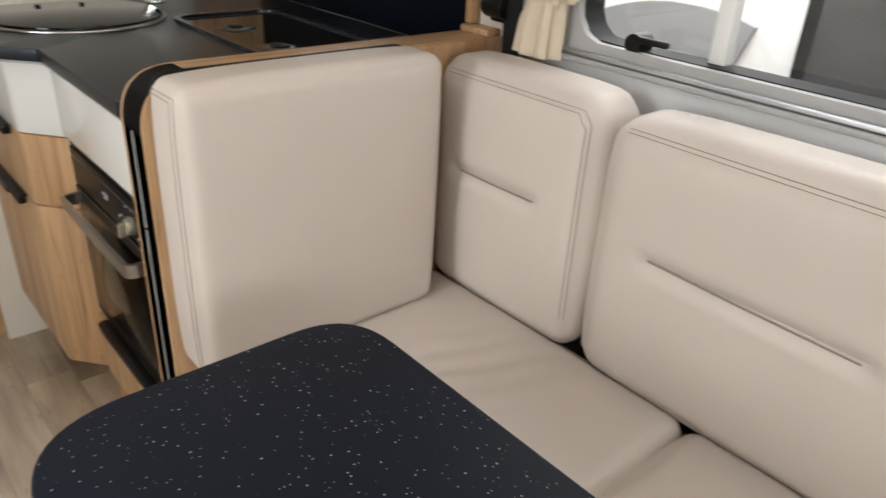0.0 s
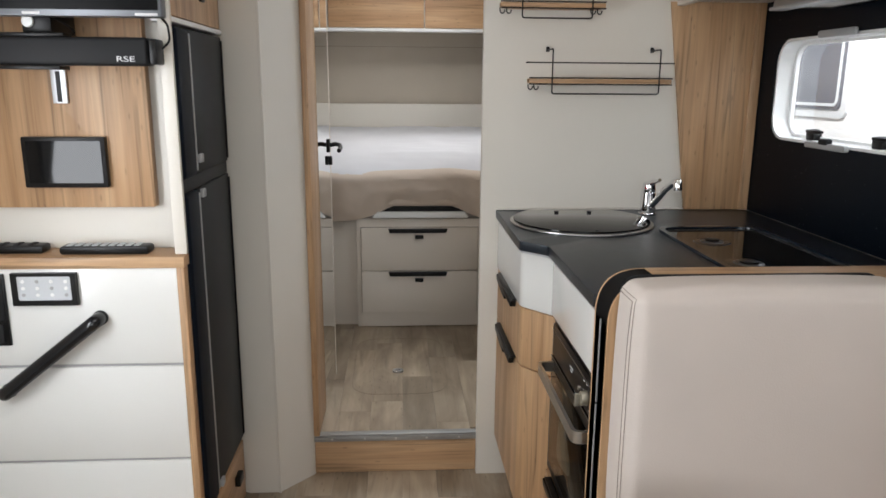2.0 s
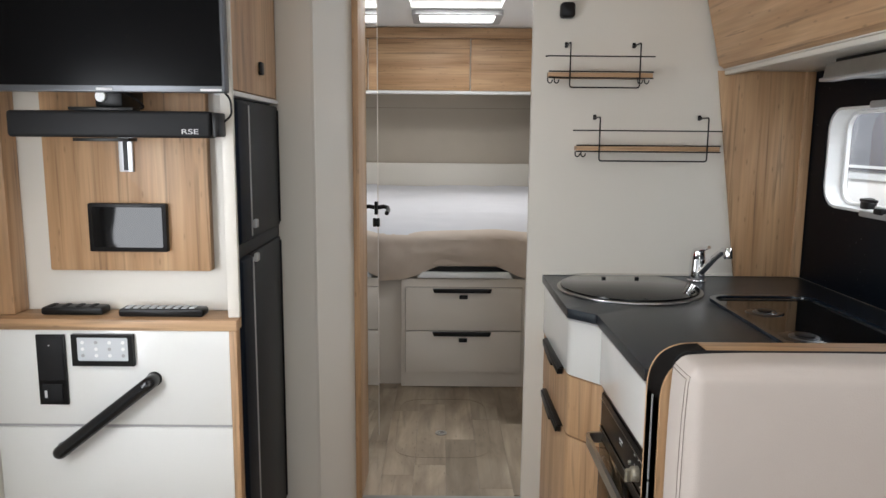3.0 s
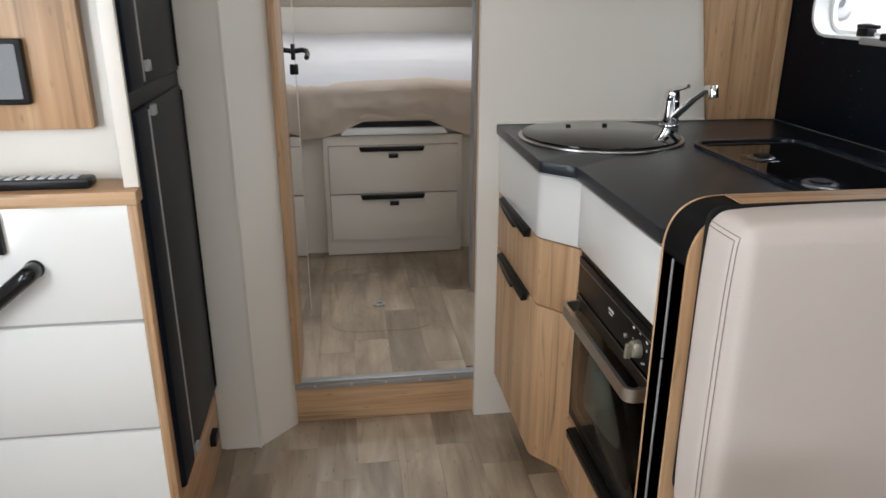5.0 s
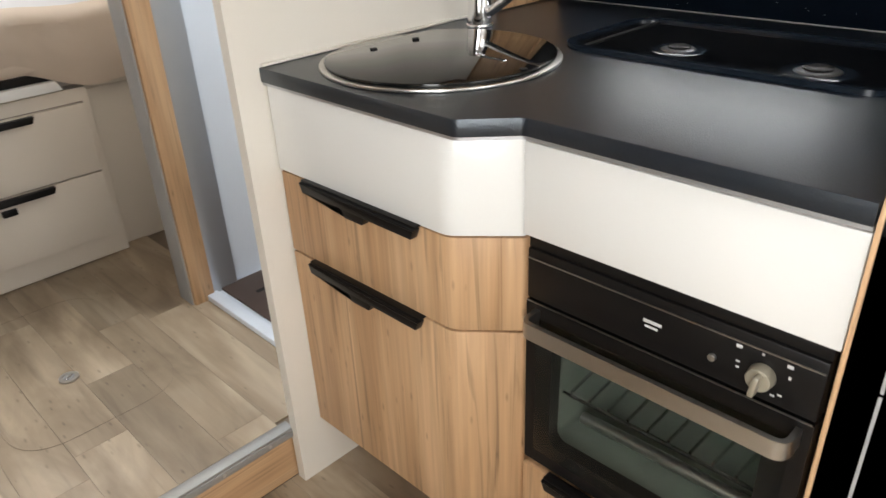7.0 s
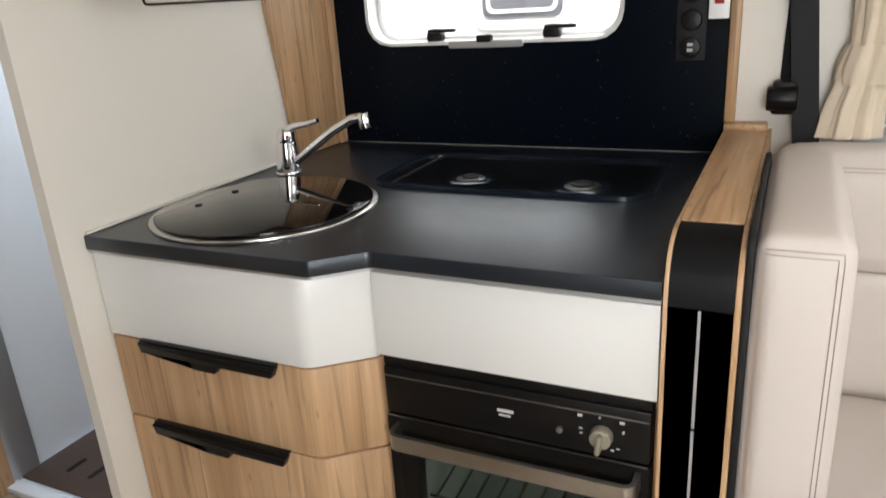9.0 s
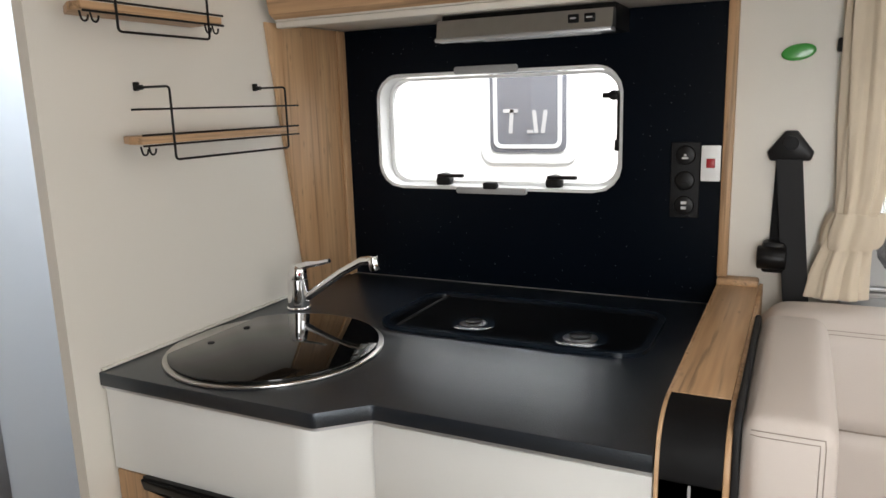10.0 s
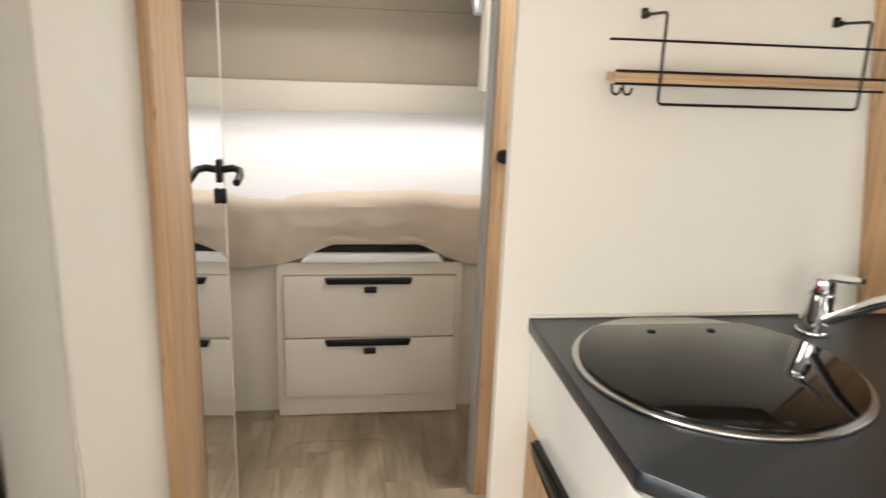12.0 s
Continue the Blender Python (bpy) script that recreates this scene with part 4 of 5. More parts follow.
cushion_thing("seat_cushion", cushion(0.90, 1.46, 0.85, 1.505, 0.407, SEATZ, 0.03, 0.012, rough=0.0015, creases=True), "greige leather bench seat cushion with creases")
cushion_thing("seat_cushion", cushion(0.90, 1.46, 0.05, 0.842, 0.407, SEATZ, 0.03, 0.012, rough=0.002), "greige leather bench seat cushion")
SB = ((0.874, 1.386, SEATZ + 0.006), (1.358, 1.4905, 0.982))
side = cushion_thing("side_cushion", cushion(SB[0][0], SB[1][0], SB[0][1], SB[1][1], SB[0][2], SB[1][2], 0.024, 0.008, rough=0.0), "square greige leather cushion leaning on the divider")
part("backing", rounded_plate((0.880, 1.352, SEATZ + 0.012, 0.984), 0.03, 1.4910, 1.5005, axis="y", bevel=0.003), M_BLACKSOFT, side, "black fabric backing")
for e in (0.012, 0.019):
    part("stitching", sewn([(0.874, 1.484, 0.982 - e), (0.874, 1.386 + e, 0.982 - e), (0.874, 1.386 + e, SEATZ + 0.03)], *SB, 0.024, 0.008, 0.0007), M_SEAM_AND_GAP, side)
B1 = ((1.428, 1.098, SEATZ - 0.006), (1.565, 1.498, 0.955))
bk = cushion_thing("back_cushion", cushion(B1[0][0], B1[1][0], B1[0][1], B1[1][1], B1[0][2], B1[1][2], 0.045, 0.010, seam=(0, -1, 0.75, 1.2, 1.42), rough=0.0008), "greige leather backrest cushion with a pressed seam")
part("seam", tube([(1.4255, 1.405, 0.75), (1.4235, 1.32, 0.75), (1.4255, 1.215, 0.75)], 0.0016, 6), M_SEAM_AND_GAP, bk)
for e in (0.012, 0.022):
    part("stitching", sewn([(1.428, 1.46, 0.955 - e), (1.428, 1.120 + e, 0.955 - e), (1.428, 1.100 + e, 0.930 - e), (1.428, 1.098 + e, 0.55)], *B1, 0.045, 0.010, 0.0007), M_SEAM_AND_GAP, bk)
B2 = ((1.423, 0.10, SEATZ - 0.006), (1.565, 1.080, 0.948))
bk2 = cushion_thing("back_cushion", cushion(B2[0][0], B2[1][0], B2[0][1], B2[1][1], B2[0][2], B2[1][2], 0.048, 0.012, seam=(0, -1, 0.740, 0.62, 0.98), rough=0.0008), "wide greige leather backrest cushion with a pressed seam")
part("seam", tube([(1.4225, 0.965, 0.742), (1.4185, 0.80, 0.740), (1.4185, 0.64, 0.738)], 0.0016, 6), M_SEAM_AND_GAP, bk2)
for e in (0.004, 0.015):
    part("stitching", sewn([(1.423, 1.05, 0.948 - e), (1.423, 0.14, 0.948 - e)], *B2, 0.048, 0.012, 0.0007), M_SEAM_AND_GAP, bk2)

table = thing("dinette_table", (0.78, 0.72, 0.0), "black flecked table with rounded corners", "table")
part("tabletop", prism(rounded([(0.566, 0.20), (1.012, 0.20), (1.012, 1.174), (0.566, 1.174)], [0.08, 0.08, 0.10, 0.13], 12), 0.668, 0.70, 0.006, seg=3), M_TABLE, table)
part("leg", cyl((0.78, 0.62, 0.03), (0.78, 0.62, 0.667), 0.035, n=24), M_ALU, table)
part("foot", cyl((0.78, 0.62, -0.003), (0.78, 0.62, 0.03), 0.2, 0.17, n=36, bevel=0.004), M_GREYTRIM, table)

# seat belt
belt = thing("seat_belt", (1.59, 1.45, 0.93), "black seat belt on a wall anchor", "seat belt")
part("anchor_cover", prism(rounded([(1.428, 1.232), (1.502, 1.232), (1.508, 1.25), (1.476, 1.292), (1.454, 1.292), (1.422, 1.25)], 0.008, 4), 1.590, 1.6115, 0.005, axis="x"), M_BLACK, belt, "black triangular anchor cover")
part("bolt", cyl((1.592, 1.465, 1.268), (1.575, 1.465, 1.268), 0.014, n=20, bevel=0.003), M_BLACKSOFT, belt)
web = bmesh.new()
for (ya, yb2, xx), (yc, yd, xe) in (((1.442, 1.49, 1.586), (1.400, 1.448, 1.562)),):
    vs = [web.verts.new(p) for p in ((xx, ya, 1.236), (xx, yb2, 1.236), (xe, yd, 0.80), (xe, yc, 0.80))]
    web.faces.new(vs)
bmesh.ops.subdivide_edges(web, edges=web.edges[:], cuts=6, use_grid_fill=True)
bmesh.ops.solidify(web, geom=web.faces[:], thickness=0.0022)
part("webbing", web, M_BLACKSOFT, belt)
web2 = bmesh.new()
web2.faces.new([web2.verts.new(p) for p in ((1.604, 1.45, 1.236), (1.604, 1.49, 1.236), (1.600, 1.495, 1.03), (1.600, 1.47, 1.03))])
bmesh.ops.solidify(web2, geom=web2.faces[:], thickness=0.002)
part("webbing", web2, M_BLACKSOFT, belt)
part("retractor", joined(box(1.57, 1.6115, 1.462, 1.507, 1.005, 1.07, 0.008), cyl((1.575, 1.515, 1.037), (1.575, 1.46, 1.037), 0.024, n=20, bevel=0.004)), M_BLACK, belt)

tag = prism([(1.462 + 0.031 * math.cos(a), 1.443 + 0.016 * math.sin(a) - 0.10 * 0.031 * math.cos(a)) for a in (2 * math.pi * k / 32 for k in range(32))], 1.599, 1.6115, 0.005, axis="x", seg=3)
solo("green_tag", tag, M_GREEN, "small oval green plastic wall marker", "marker")

# curtain, gathered by a tieback
cur = thing("curtain", (1.575, 1.35, 0.92), "cream curtain gathered with a tieback", "curtain")


def gathered(profile, folds, depth, n=72):
    bm = bmesh.new()
    rings = []
    for z, y, w, dpt in profile:
        ring = []
        for k in range(n):
            t = 2 * math.pi * k / n
            wob = 1 + 0.16 * math.sin(folds * t + z * 7) + 0.06 * math.sin(2.3 * folds * t + 1)
            ring.append(bm.verts.new((1.572 + dpt * math.cos(t) * wob, y + w * math.sin(t) * wob, z)))
        rings.append(ring)
    for u, v in zip(rings, rings[1:]):
        for k in range(n):
            bm.faces.new((u[k], u[(k + 1) % n], v[(k + 1) % n], v[k]))
    bm.faces.new(rings[0]), bm.faces.new(rings[-1])
    bmesh.ops.recalc_face_normals(bm, faces=bm.faces)
    return bm


part("drape", gathered([(1.55, 1.335, 0.048, 0.026), (1.45, 1.335, 0.046, 0.026), (1.3, 1.335, 0.043, 0.026), (1.18, 1.338, 0.037, 0.024), (1.115, 1.345, 0.032, 0.022), (1.09, 1.352, 0.036, 0.024), (1.02, 1.365, 0.046, 0.026), (0.965, 1.37, 0.05, 0.026)], 7, 0.03), M_CURTAIN, cur)
part("tieback", gathered([(1.065, 1.352, 0.044, 0.029), (1.075, 1.35, 0.049, 0.031), (1.10, 1.346, 0.050, 0.031), (1.125, 1.342, 0.046, 0.030), (1.135, 1.342, 0.041, 0.027)], 5, 0.03), M_CURTAIN, cur, "cream fabric tieback")
part("hook", box(1.585, 1.6115, 1.380, 1.396, 1.44, 1.465, 0.003), M_BLACK, cur)

# ---- media unit and fridge ----
tvc = thing("media_cabinet", (-0.3, 2.1, 0.0), "white drawer cabinet with an oak ledge", "cabinet")
part("body", box(-0.598, -0.024, 1.979, 2.3, 0.0, 0.8855), M_CREAM, tvc)
for z0, z1 in ((0.649, 0.885), (0.400, 0.641), (0.05, 0.392)):
    part("front", box(-0.598, -0.0285, 1.96, 1.978, z0, z1, 0.002), M_GLOSS, tvc, "white gloss front")
for zz in (0.645, 0.396):
    part("groove", box(-0.598, -0.0285, 1.966, 1.9775, zz - 0.0035, zz + 0.0035), M_GREYTRIM, tvc)
part("edge_post", box(-0.028, -0.010, 1.957, 1.989, 0.0, 0.8855, 0.002), M_OAK_Z, tvc, "light oak edge post")
part("ledge", box(-0.598, -0.007, 1.952, 2.0545, 0.886, 0.913, 0.003), M_OAK_X, tvc, "light oak ledge")
part("back_panel", box(-0.598, -0.0345, 2.055, 2.3, 0.9135, 2.055), M_CREAM, tvc, "white wall panel")
part("end_panel", box(-0.034, -0.006, 1.977, 1.9905, 0.9135, 2.055, 0.002), M_CREAM, tvc)
part("side_trim", box(-0.598, -0.552, 1.99, 2.054, 0.9135, 2.055, 0.003), M_OAK_Z, tvc)
tvp = solo("mounting_board", rounded_plate((-0.478, -0.085, 1.017, 1.50), 0.006, 2.028, 2.0545, axis="y", bevel=0.002), M_OAK_Z, "light oak mounting board behind the screens", "board")
tablet = thing("wall_tablet", (-0.26, 2.02, 1.06), "black wall tablet with a dark reflecting screen", "tablet")
part("case", rounded_plate((-0.372, -0.184, 1.066, 1.183), 0.005, 2.012, 2.0275, axis="y", bevel=0.002), M_BLACK, tablet)
part("screen", rounded_plate((-0.361, -0.194, 1.077, 1.174), 0.003, 2.0105, 2.0118, axis="y"), M_SCREEN, tablet, "dark glossy screen")
mount = thing("tv_mount", (-0.26, 1.95, 1.33), "aluminium and black television bracket", "bracket")
part("rail", box(-0.293, -0.259, 2.0195, 2.0275, 1.258, 1.47, 0.002), M_ALU, mount, "aluminium rail")
part("slot", box(-0.281, -0.271, 2.0180, 2.0195, 1.262, 1.33), M_BLACK, mount)
part("arm", box(-0.285, -0.225, 1.90, 2.0178, 1.405, 1.45, 0.004), M_BLACK, mount)
part("joint", cyl((-0.27, 1.902, 1.428), (-0.27, 1.893, 1.428), 0.012, n=18, bevel=0.002), M_WHITE, mount)
tv = thing("television", (-0.24, 1.88, 1.43), "flat black television above a soundbar", "television")
part("frame", rounded_plate((-0.505, 0.012, 1.436, 1.757), 0.004, 1.862, 1.896, axis="y", bevel=0.003), M_TVFRAME, tv, "grey bezel")
part("screen", box(-0.499, 0.006, 1.8600, 1.8618, 1.449, 1.751), M_TVSCREEN, tv, "dark glossy screen")
part("marking", box(-0.262, -0.228, 1.8605, 1.862, 1.4395, 1.4445), M_PRINT, tv)
part("marking", box(-0.040, 0.005, 1.8605, 1.862, 1.4385, 1.4435), M_PRINT, tv)
sb = thing("soundbar", (-0.24, 1.88, 1.34), "black soundbar hung below the television", "soundbar")
part("body", place_box(pose(-0.242, 1.89, 1.368), 0.44, 0.055, 0.057, 0.008, 3), M_BLACKSOFT, sb)
part("end_cap", place_box(pose(-0.012, 1.89, 1.368), 0.016, 0.05, 0.052, 0.004), M_BLACK, sb)
part("bracket", box(-0.33, -0.19, 1.87, 1.91, 1.3975, 1.4045, 0.001), M_BLACK, sb)
part("bracket", box(-0.32, -0.20, 1.862, 1.91, 1.331, 1.3385, 0.001), M_BLACK, sb)
cur_t = bpy.data.curves.new("lettering", "FONT")
cur_t.body, cur_t.size, cur_t.extrude = "RSE", 0.019, 0.0004
lt = new("lettering", cur_t)
lt.parent = sb
lt.matrix_basis = Matrix.Translation(Vector((-0.086, 1.8615, 1.348)) - BASES["soundbar"]) @ pose(0, 0, 0, 90) @ Matrix.Diagonal((1.3, 0.8, 1, 1))
cur_t.materials.append(M_PRINT)
part("cable", tube(bent([(0.0, 1.89, 1.44), (0.012, 1.9, 1.425), (0.014, 1.9, 1.39), (-0.002, 1.895, 1.375)], 0.01), 0.0025, 8), M_BLACK, sb, "thin black cable")
part("cable", tube(bent([(-0.225, 1.9, 1.44), (-0.2, 1.93, 1.42), (-0.185, 1.92, 1.405), (-0.2, 1.91, 1.4)], 0.012), 0.0025, 8), M_BLACK, sb)

sw = thing("switch_strip", (-0.45, 1.955, 0.70), "black light switch and socket strip", "switch")
part("plate", box(-0.487, -0.418, 1.952, 1.9595, 0.701, 0.875, 0.002), M_BLACK, sw)
part("blank", box(-0.483, -0.422, 1.9495, 1.9518, 0.763, 0.871, 0.002), M_BLACKSOFT, sw)
part("rocker", box(-0.476, -0.428, 1.946, 1.9518, 0.709, 0.755, 0.003), M_BLACKSOFT, sw)
part("marking", box(-0.470, -0.464, 1.9452, 1.9462, 0.721, 0.739), M_PRINT, sw)
part("marking", box(-0.456, -0.453, 1.9487, 1.9497, 0.848, 0.851), M_PRINT, sw)
cp = thing("control_panel", (-0.32, 1.955, 0.80), "grey membrane control panel in a black frame", "control panel")
part("frame", ring_plate((-0.400, -0.254, 0.800, 0.877), 0.014, (-0.388, -0.266, 0.812, 0.870), 0.004, 1.947, 1.9595, axis="y"), M_BLACK, cp)
part("membrane", box(-0.389, -0.265, 1.951, 1.9555, 0.811, 0.871), M_PANELGREY, cp)
for i in range(4):
    for j in range(3):
        part("button", cyl((-0.375 + i * 0.032, 1.951, 0.825 + j * 0.016), (-0.375 + i * 0.032, 1.9498, 0.825 + j * 0.016), 0.0042, n=12), M_WHITE if (i + j) % 3 else M_GREYTRIM, cp)
grab = thing("grab_handle", (-0.3, 1.94, 0.61), "slanted black grab handle on the cabinet", "grab handle")
ga, gb = Vector((-0.211, 1.926, 0.766)), Vector((-0.438, 1.926, 0.588))
path = bent([ga + Vector((0, 0.033, 0)), ga, gb, gb + Vector((0, 0.033, 0))], 0.024, 8)
part("bar", tube(path, 0.0165, 16), M_BLACKGLOSS, grab)
for p in (ga, gb):
    part("mount", cyl(p + Vector((0, 0.028, 0)), p + Vector((0, 0.0335, 0)), 0.018, n=20), M_BLACK, grab)


def remote(x0, x1, y, z, rows, label):
    r = thing("remote_control", ((x0 + x1) / 2, y, z), label, "remote control", "remotes on the ledge")
    part("case", rounded_plate((x0, x1, z, z + 0.019), 0.008, y - 0.022, y + 0.022, axis="y", bevel=0.004), M_BLACK, r)
    for i in range(rows):
        xx = x0 + 0.02 + (x1 - x0 - 0.05) * i / max(rows - 1, 1)
        for yy in (-0.011, 0.0, 0.011):
            part("button", box(xx - 0.006, xx + 0.006, y + yy - 0.004, y + yy + 0.004, z + 0.0185, z + 0.0215, 0.001), M_PANELGREY if rows > 5 else M_BLACKSOFT, r)


remote(-0.298, -0.094, 2.0, 0.9135, 9, "black remote control with grey buttons on the ledge")
remote(-0.49, -0.34, 2.012, 0.9135, 4, "slim black remote control on the ledge")

# fridge facing the gangway
fr = thing("fridge", (-0.3, 2.2, 0.2), "tall black and grey absorption fridge with two doors", "fridge")
part("body", box(-0.59, -0.05, 2.302, 2.445, 0.205, 1.43, 0.002), M_FRIDGEBLK, fr)
part("frame", box(-0.034, -0.0297, 1.992, 2.446, 0.2, 1.436, 0.003), M_FRIDGEBLK, fr)
for z0, z1 in ((1.085, 1.43), (0.215, 1.05)):
    d = part("door", box(-0.0295, -0.006, 2.10, 2.435, z0, z1, 0.004), M_FRIDGE, fr, "grey fridge door")
    part("side_profile", box(-0.0295, 0.0, 1.992, 2.098, z0, z1, 0.010, 3), M_FRIDGEBLK, d, "black grip profile")
    part("trim", box(-0.0058, -0.002, 2.103, 2.112, z0 + 0.01, z1 - 0.01, 0.001), M_GREYTRIM, d)
    part("trim", box(-0.0058, -0.002, 2.424, 2.432, z0 + 0.01, z1 - 0.01, 0.001), M_BLACK, d)
part("divider", prism([(1.992, 1.051), (2.435, 1.051), (2.435, 1.084), (1.992, 1.084)], -0.0295, -0.01, 0.002, axis="x"), M_FRIDGE, fr)
for zz in (1.125, 1.038, 0.235):
    part("latch", box(-0.004, 0.006, 2.115, 2.14, zz - 0.012, zz + 0.010, 0.003), M_GREYTRIM, fr)
kick = thing("fridge_plinth", (-0.1, 2.2, 0.0), "light oak drawer below the fridge", "drawer")
part("front", box(-0.04, -0.012, 1.985, 2.446, 0.0, 0.194, 0.003), M_OAK_Y, kick)
part("catch", box(-0.014, 0.004, 2.31, 2.36, 0.105, 0.135, 0.003), M_BLACK, kick, "black push catch")
upc = thing("upper_cabinet", (-0.3, 2.2, 1.44), "light oak cupboard above the fridge", "cabinet")
part("body", box(-0.59, -0.03, 2.302, 2.446, 1.445, 2.055), M_CREAM, upc)
part("shelf_edge", box(-0.05, -0.004, 1.985, 2.446, 1.4375, 1.449, 0.002), M_WHITE, upc)
ud = part("door", box(-0.029, -0.008, 1.99, 2.44, 1.452, 2.05, 0.003), M_OAK_Z, upc, "light oak door")
part("catch", box(-0.0082, 0.002, 2.235, 2.262, 1.505, 1.538, 0.003), M_BLACK, ud, "black push catch")

# ---- passage and bedroom ----
# mirrored door standing open into the bedroom
md = thing("mirror_door", (0.22, 2.85, 0.146), "open passage door with a mirror face and black handle", "door")
p0, p1 = Vector((0.217, 2.766, 0)), Vector((0.230, 3.065, 0))
dirv = (p1 - p0).normalized()
nv = Vector((dirv.y, -dirv.x, 0))
mid = (p0 + p1) / 2
mdm = Matrix.Translation(mid - nv * 0.012 + Vector((0, 0, 1.08))) @ Matrix(((nv.x, dirv.x, 0, 0), (nv.y, dirv.y, 0, 0), (0, 0, 1, 0), (0, 0, 0, 1)))
L = (p1 - p0).length
part("leaf", place_box(mdm, 0.022, L, 1.85, 0.002), M_OAK_Z, md, "light oak door leaf")
part("mirror", place_box(mdm @ pose(0.0125, 0, 0), 0.002, L - 0.01, 1.84), M_MIRROR, md, "mirror glass")
part("edge_strip", place_box(mdm @ pose(0.002, L / 2 + 0.004, 0), 0.026, 0.007, 1.85, 0.002), M_BEDBASE, md, "slim beige edge strip")
hl = mdm @ pose(0.012, L / 2 - 0.045, 0.0)
hbm = place_box(hl @ pose(0.004, 0, 0), 0.008, 0.022, 0.05, 0.003)
tube([hl @ Vector((0.004, 0, 0.002)), hl @ Vector((0.03, 0, 0.006)), hl @ Vector((0.046, -0.01, 0.003)), hl @ Vector((0.05, -0.03, -0.006)), hl @ Vector((0.05, -0.075, -0.012))], 0.008, 10, hbm)
part("handle", hbm, M_BLACK, md, "black curved handle")
part("key", place_box(hl @ pose(0.008, 0, -0.055), 0.014, 0.014, 0.034, 0.004), M_BLACK, md)

# right jamb of the bedroom and shower stall
jm = thing("bedroom_jamb", (0.86, 3.2, 0.138), "oak door post with an aluminium edge", "door post", kind="structure")
part("post", box(0.857, 0.918, 3.175, 3.262, 0.139, CEIL, 0.003), M_OAK_Z, jm, "light oak post")
part("edge", box(0.851, 0.8565, 3.185, 3.255, 0.139, CEIL, 0.001), M_GREYTRIM, jm)
part("knob", cyl((0.885, 3.175, 1.10), (0.885, 3.155, 1.10), 0.018, 0.016, n=20, bevel=0.003), M_BLACK, jm, "round black door stop")
shower = thing("shower_stall", (1.25, 2.9, 0.138), "white shower stall with an aluminium frame", "shower", kind="structure")
part("back_wall", box(1.56, 1.6115, 2.5575, 3.30, 0.139, CEIL), M_SHOWER, shower)
part("side_wall", box(0.999, 1.56, 3.205, 3.235, 0.139, CEIL, 0.004), M_SHOWER, shower, "bluish white side wall")
part("frame", box(0.919, 0.998, 3.185, 3.25, 0.139, CEIL, 0.005), M_ALU, shower, "satin aluminium upright")
part("sill", box(0.895, 0.93, 2.5575, 3.184, 0.139, 0.16, 0.004), M_SHOWER, shower)
part("tray", box(0.9305, 1.5595, 2.5575, 3.204, 0.139, 0.150), M_SHOWER, shower)
gt = part("grate", box(0.945, 1.52, 2.60, 3.19, 0.1505, 0.158, 0.002), M_BROWNTRAY, shower, "brown slotted grate")
for i in range(6):
    part("slot", rounded_plate((1.0, 1.06, 2.68 + i * 0.08, 2.695 + i * 0.08), 0.006, 0.1575, 0.1586, axis="z"), M_BLACK, gt)
solo("bedroom_wall_right", box(0.91, 1.6115, 3.262, 3.30, 0.139, CEIL), M_CREAM, "cream wall beside the bedroom door", "wall", kind="structure")

# bed base with drawers
base = thing("sleeping_platform", (0.55, 4.6, 0.138), "beige box below the mattress", "platform")
part("box", box(-0.598, 1.61, 3.72, 5.71, 0.139, 0.66, 0.003), M_BEDBASE, base)
part("slat_frame", prism(rounded([(0.36, 0.690), (0.82, 0.690), (0.80, 0.718), (0.39, 0.718)], 0.004, 3), 3.640, 3.719, 0.002, axis="y"), M_WHITE, base, "white bed frame edge")
# black block put in for the darkness of the slot under the lifted hem
part("painted_gap_shade", box(0.33, 0.90, 3.662, 3.719, 0.7165, 0.741), M_BLACK, base)
part("top_board", box(-0.598, 1.61, 3.7195, 5.71, 0.661, 0.74), M_BEDBASE, base)
dw = thing("drawer_unit", (0.59, 3.7, 0.148), "beige two-drawer unit under the bed with black handles", "drawer unit")
part("frame", box(0.288, 0.886, 3.668, 3.7195, 0.148, 0.682, 0.002), M_BEDBASE, dw)
for z0, z1, hz in ((0.432, 0.64, 0.629), (0.222, 0.427, 0.418)):
    d = part("drawer_front", box(0.310, 0.864, 3.652, 3.6675, z0, z1, 0.002), M_BEDBASE, dw)
    hb2 = prism(rounded([(0.438, hz + 0.009), (0.446, hz - 0.010), (0.712, hz - 0.010), (0.720, hz + 0.009)], 0.003, 3), 3.632, 3.6515, 0.002, axis="y")
    # dark plate behind the front colours in the shade of the gap around it
    part("painted_gap_shade", box(0.3075, 0.8665, 3.6665, 3.6678, z0 - 0.0025, z1 + 0.0025), M_SEAM_AND_GAP, dw)
    part("handle", hb2, M_BLACK, d, "black edge handle")
    part("catch", box(0.565, 0.605, 3.636, 3.6515, hz - 0.040, hz - 0.022, 0.003), M_BLACK, d)

# mattress with a sheet, and the cover draped over its front
mx0, mx1, my0, my1 = -0.58, 1.60, 3.58, 5.52
sheet = bmesh.new()
NX, NY = 70, 60
gridv = []
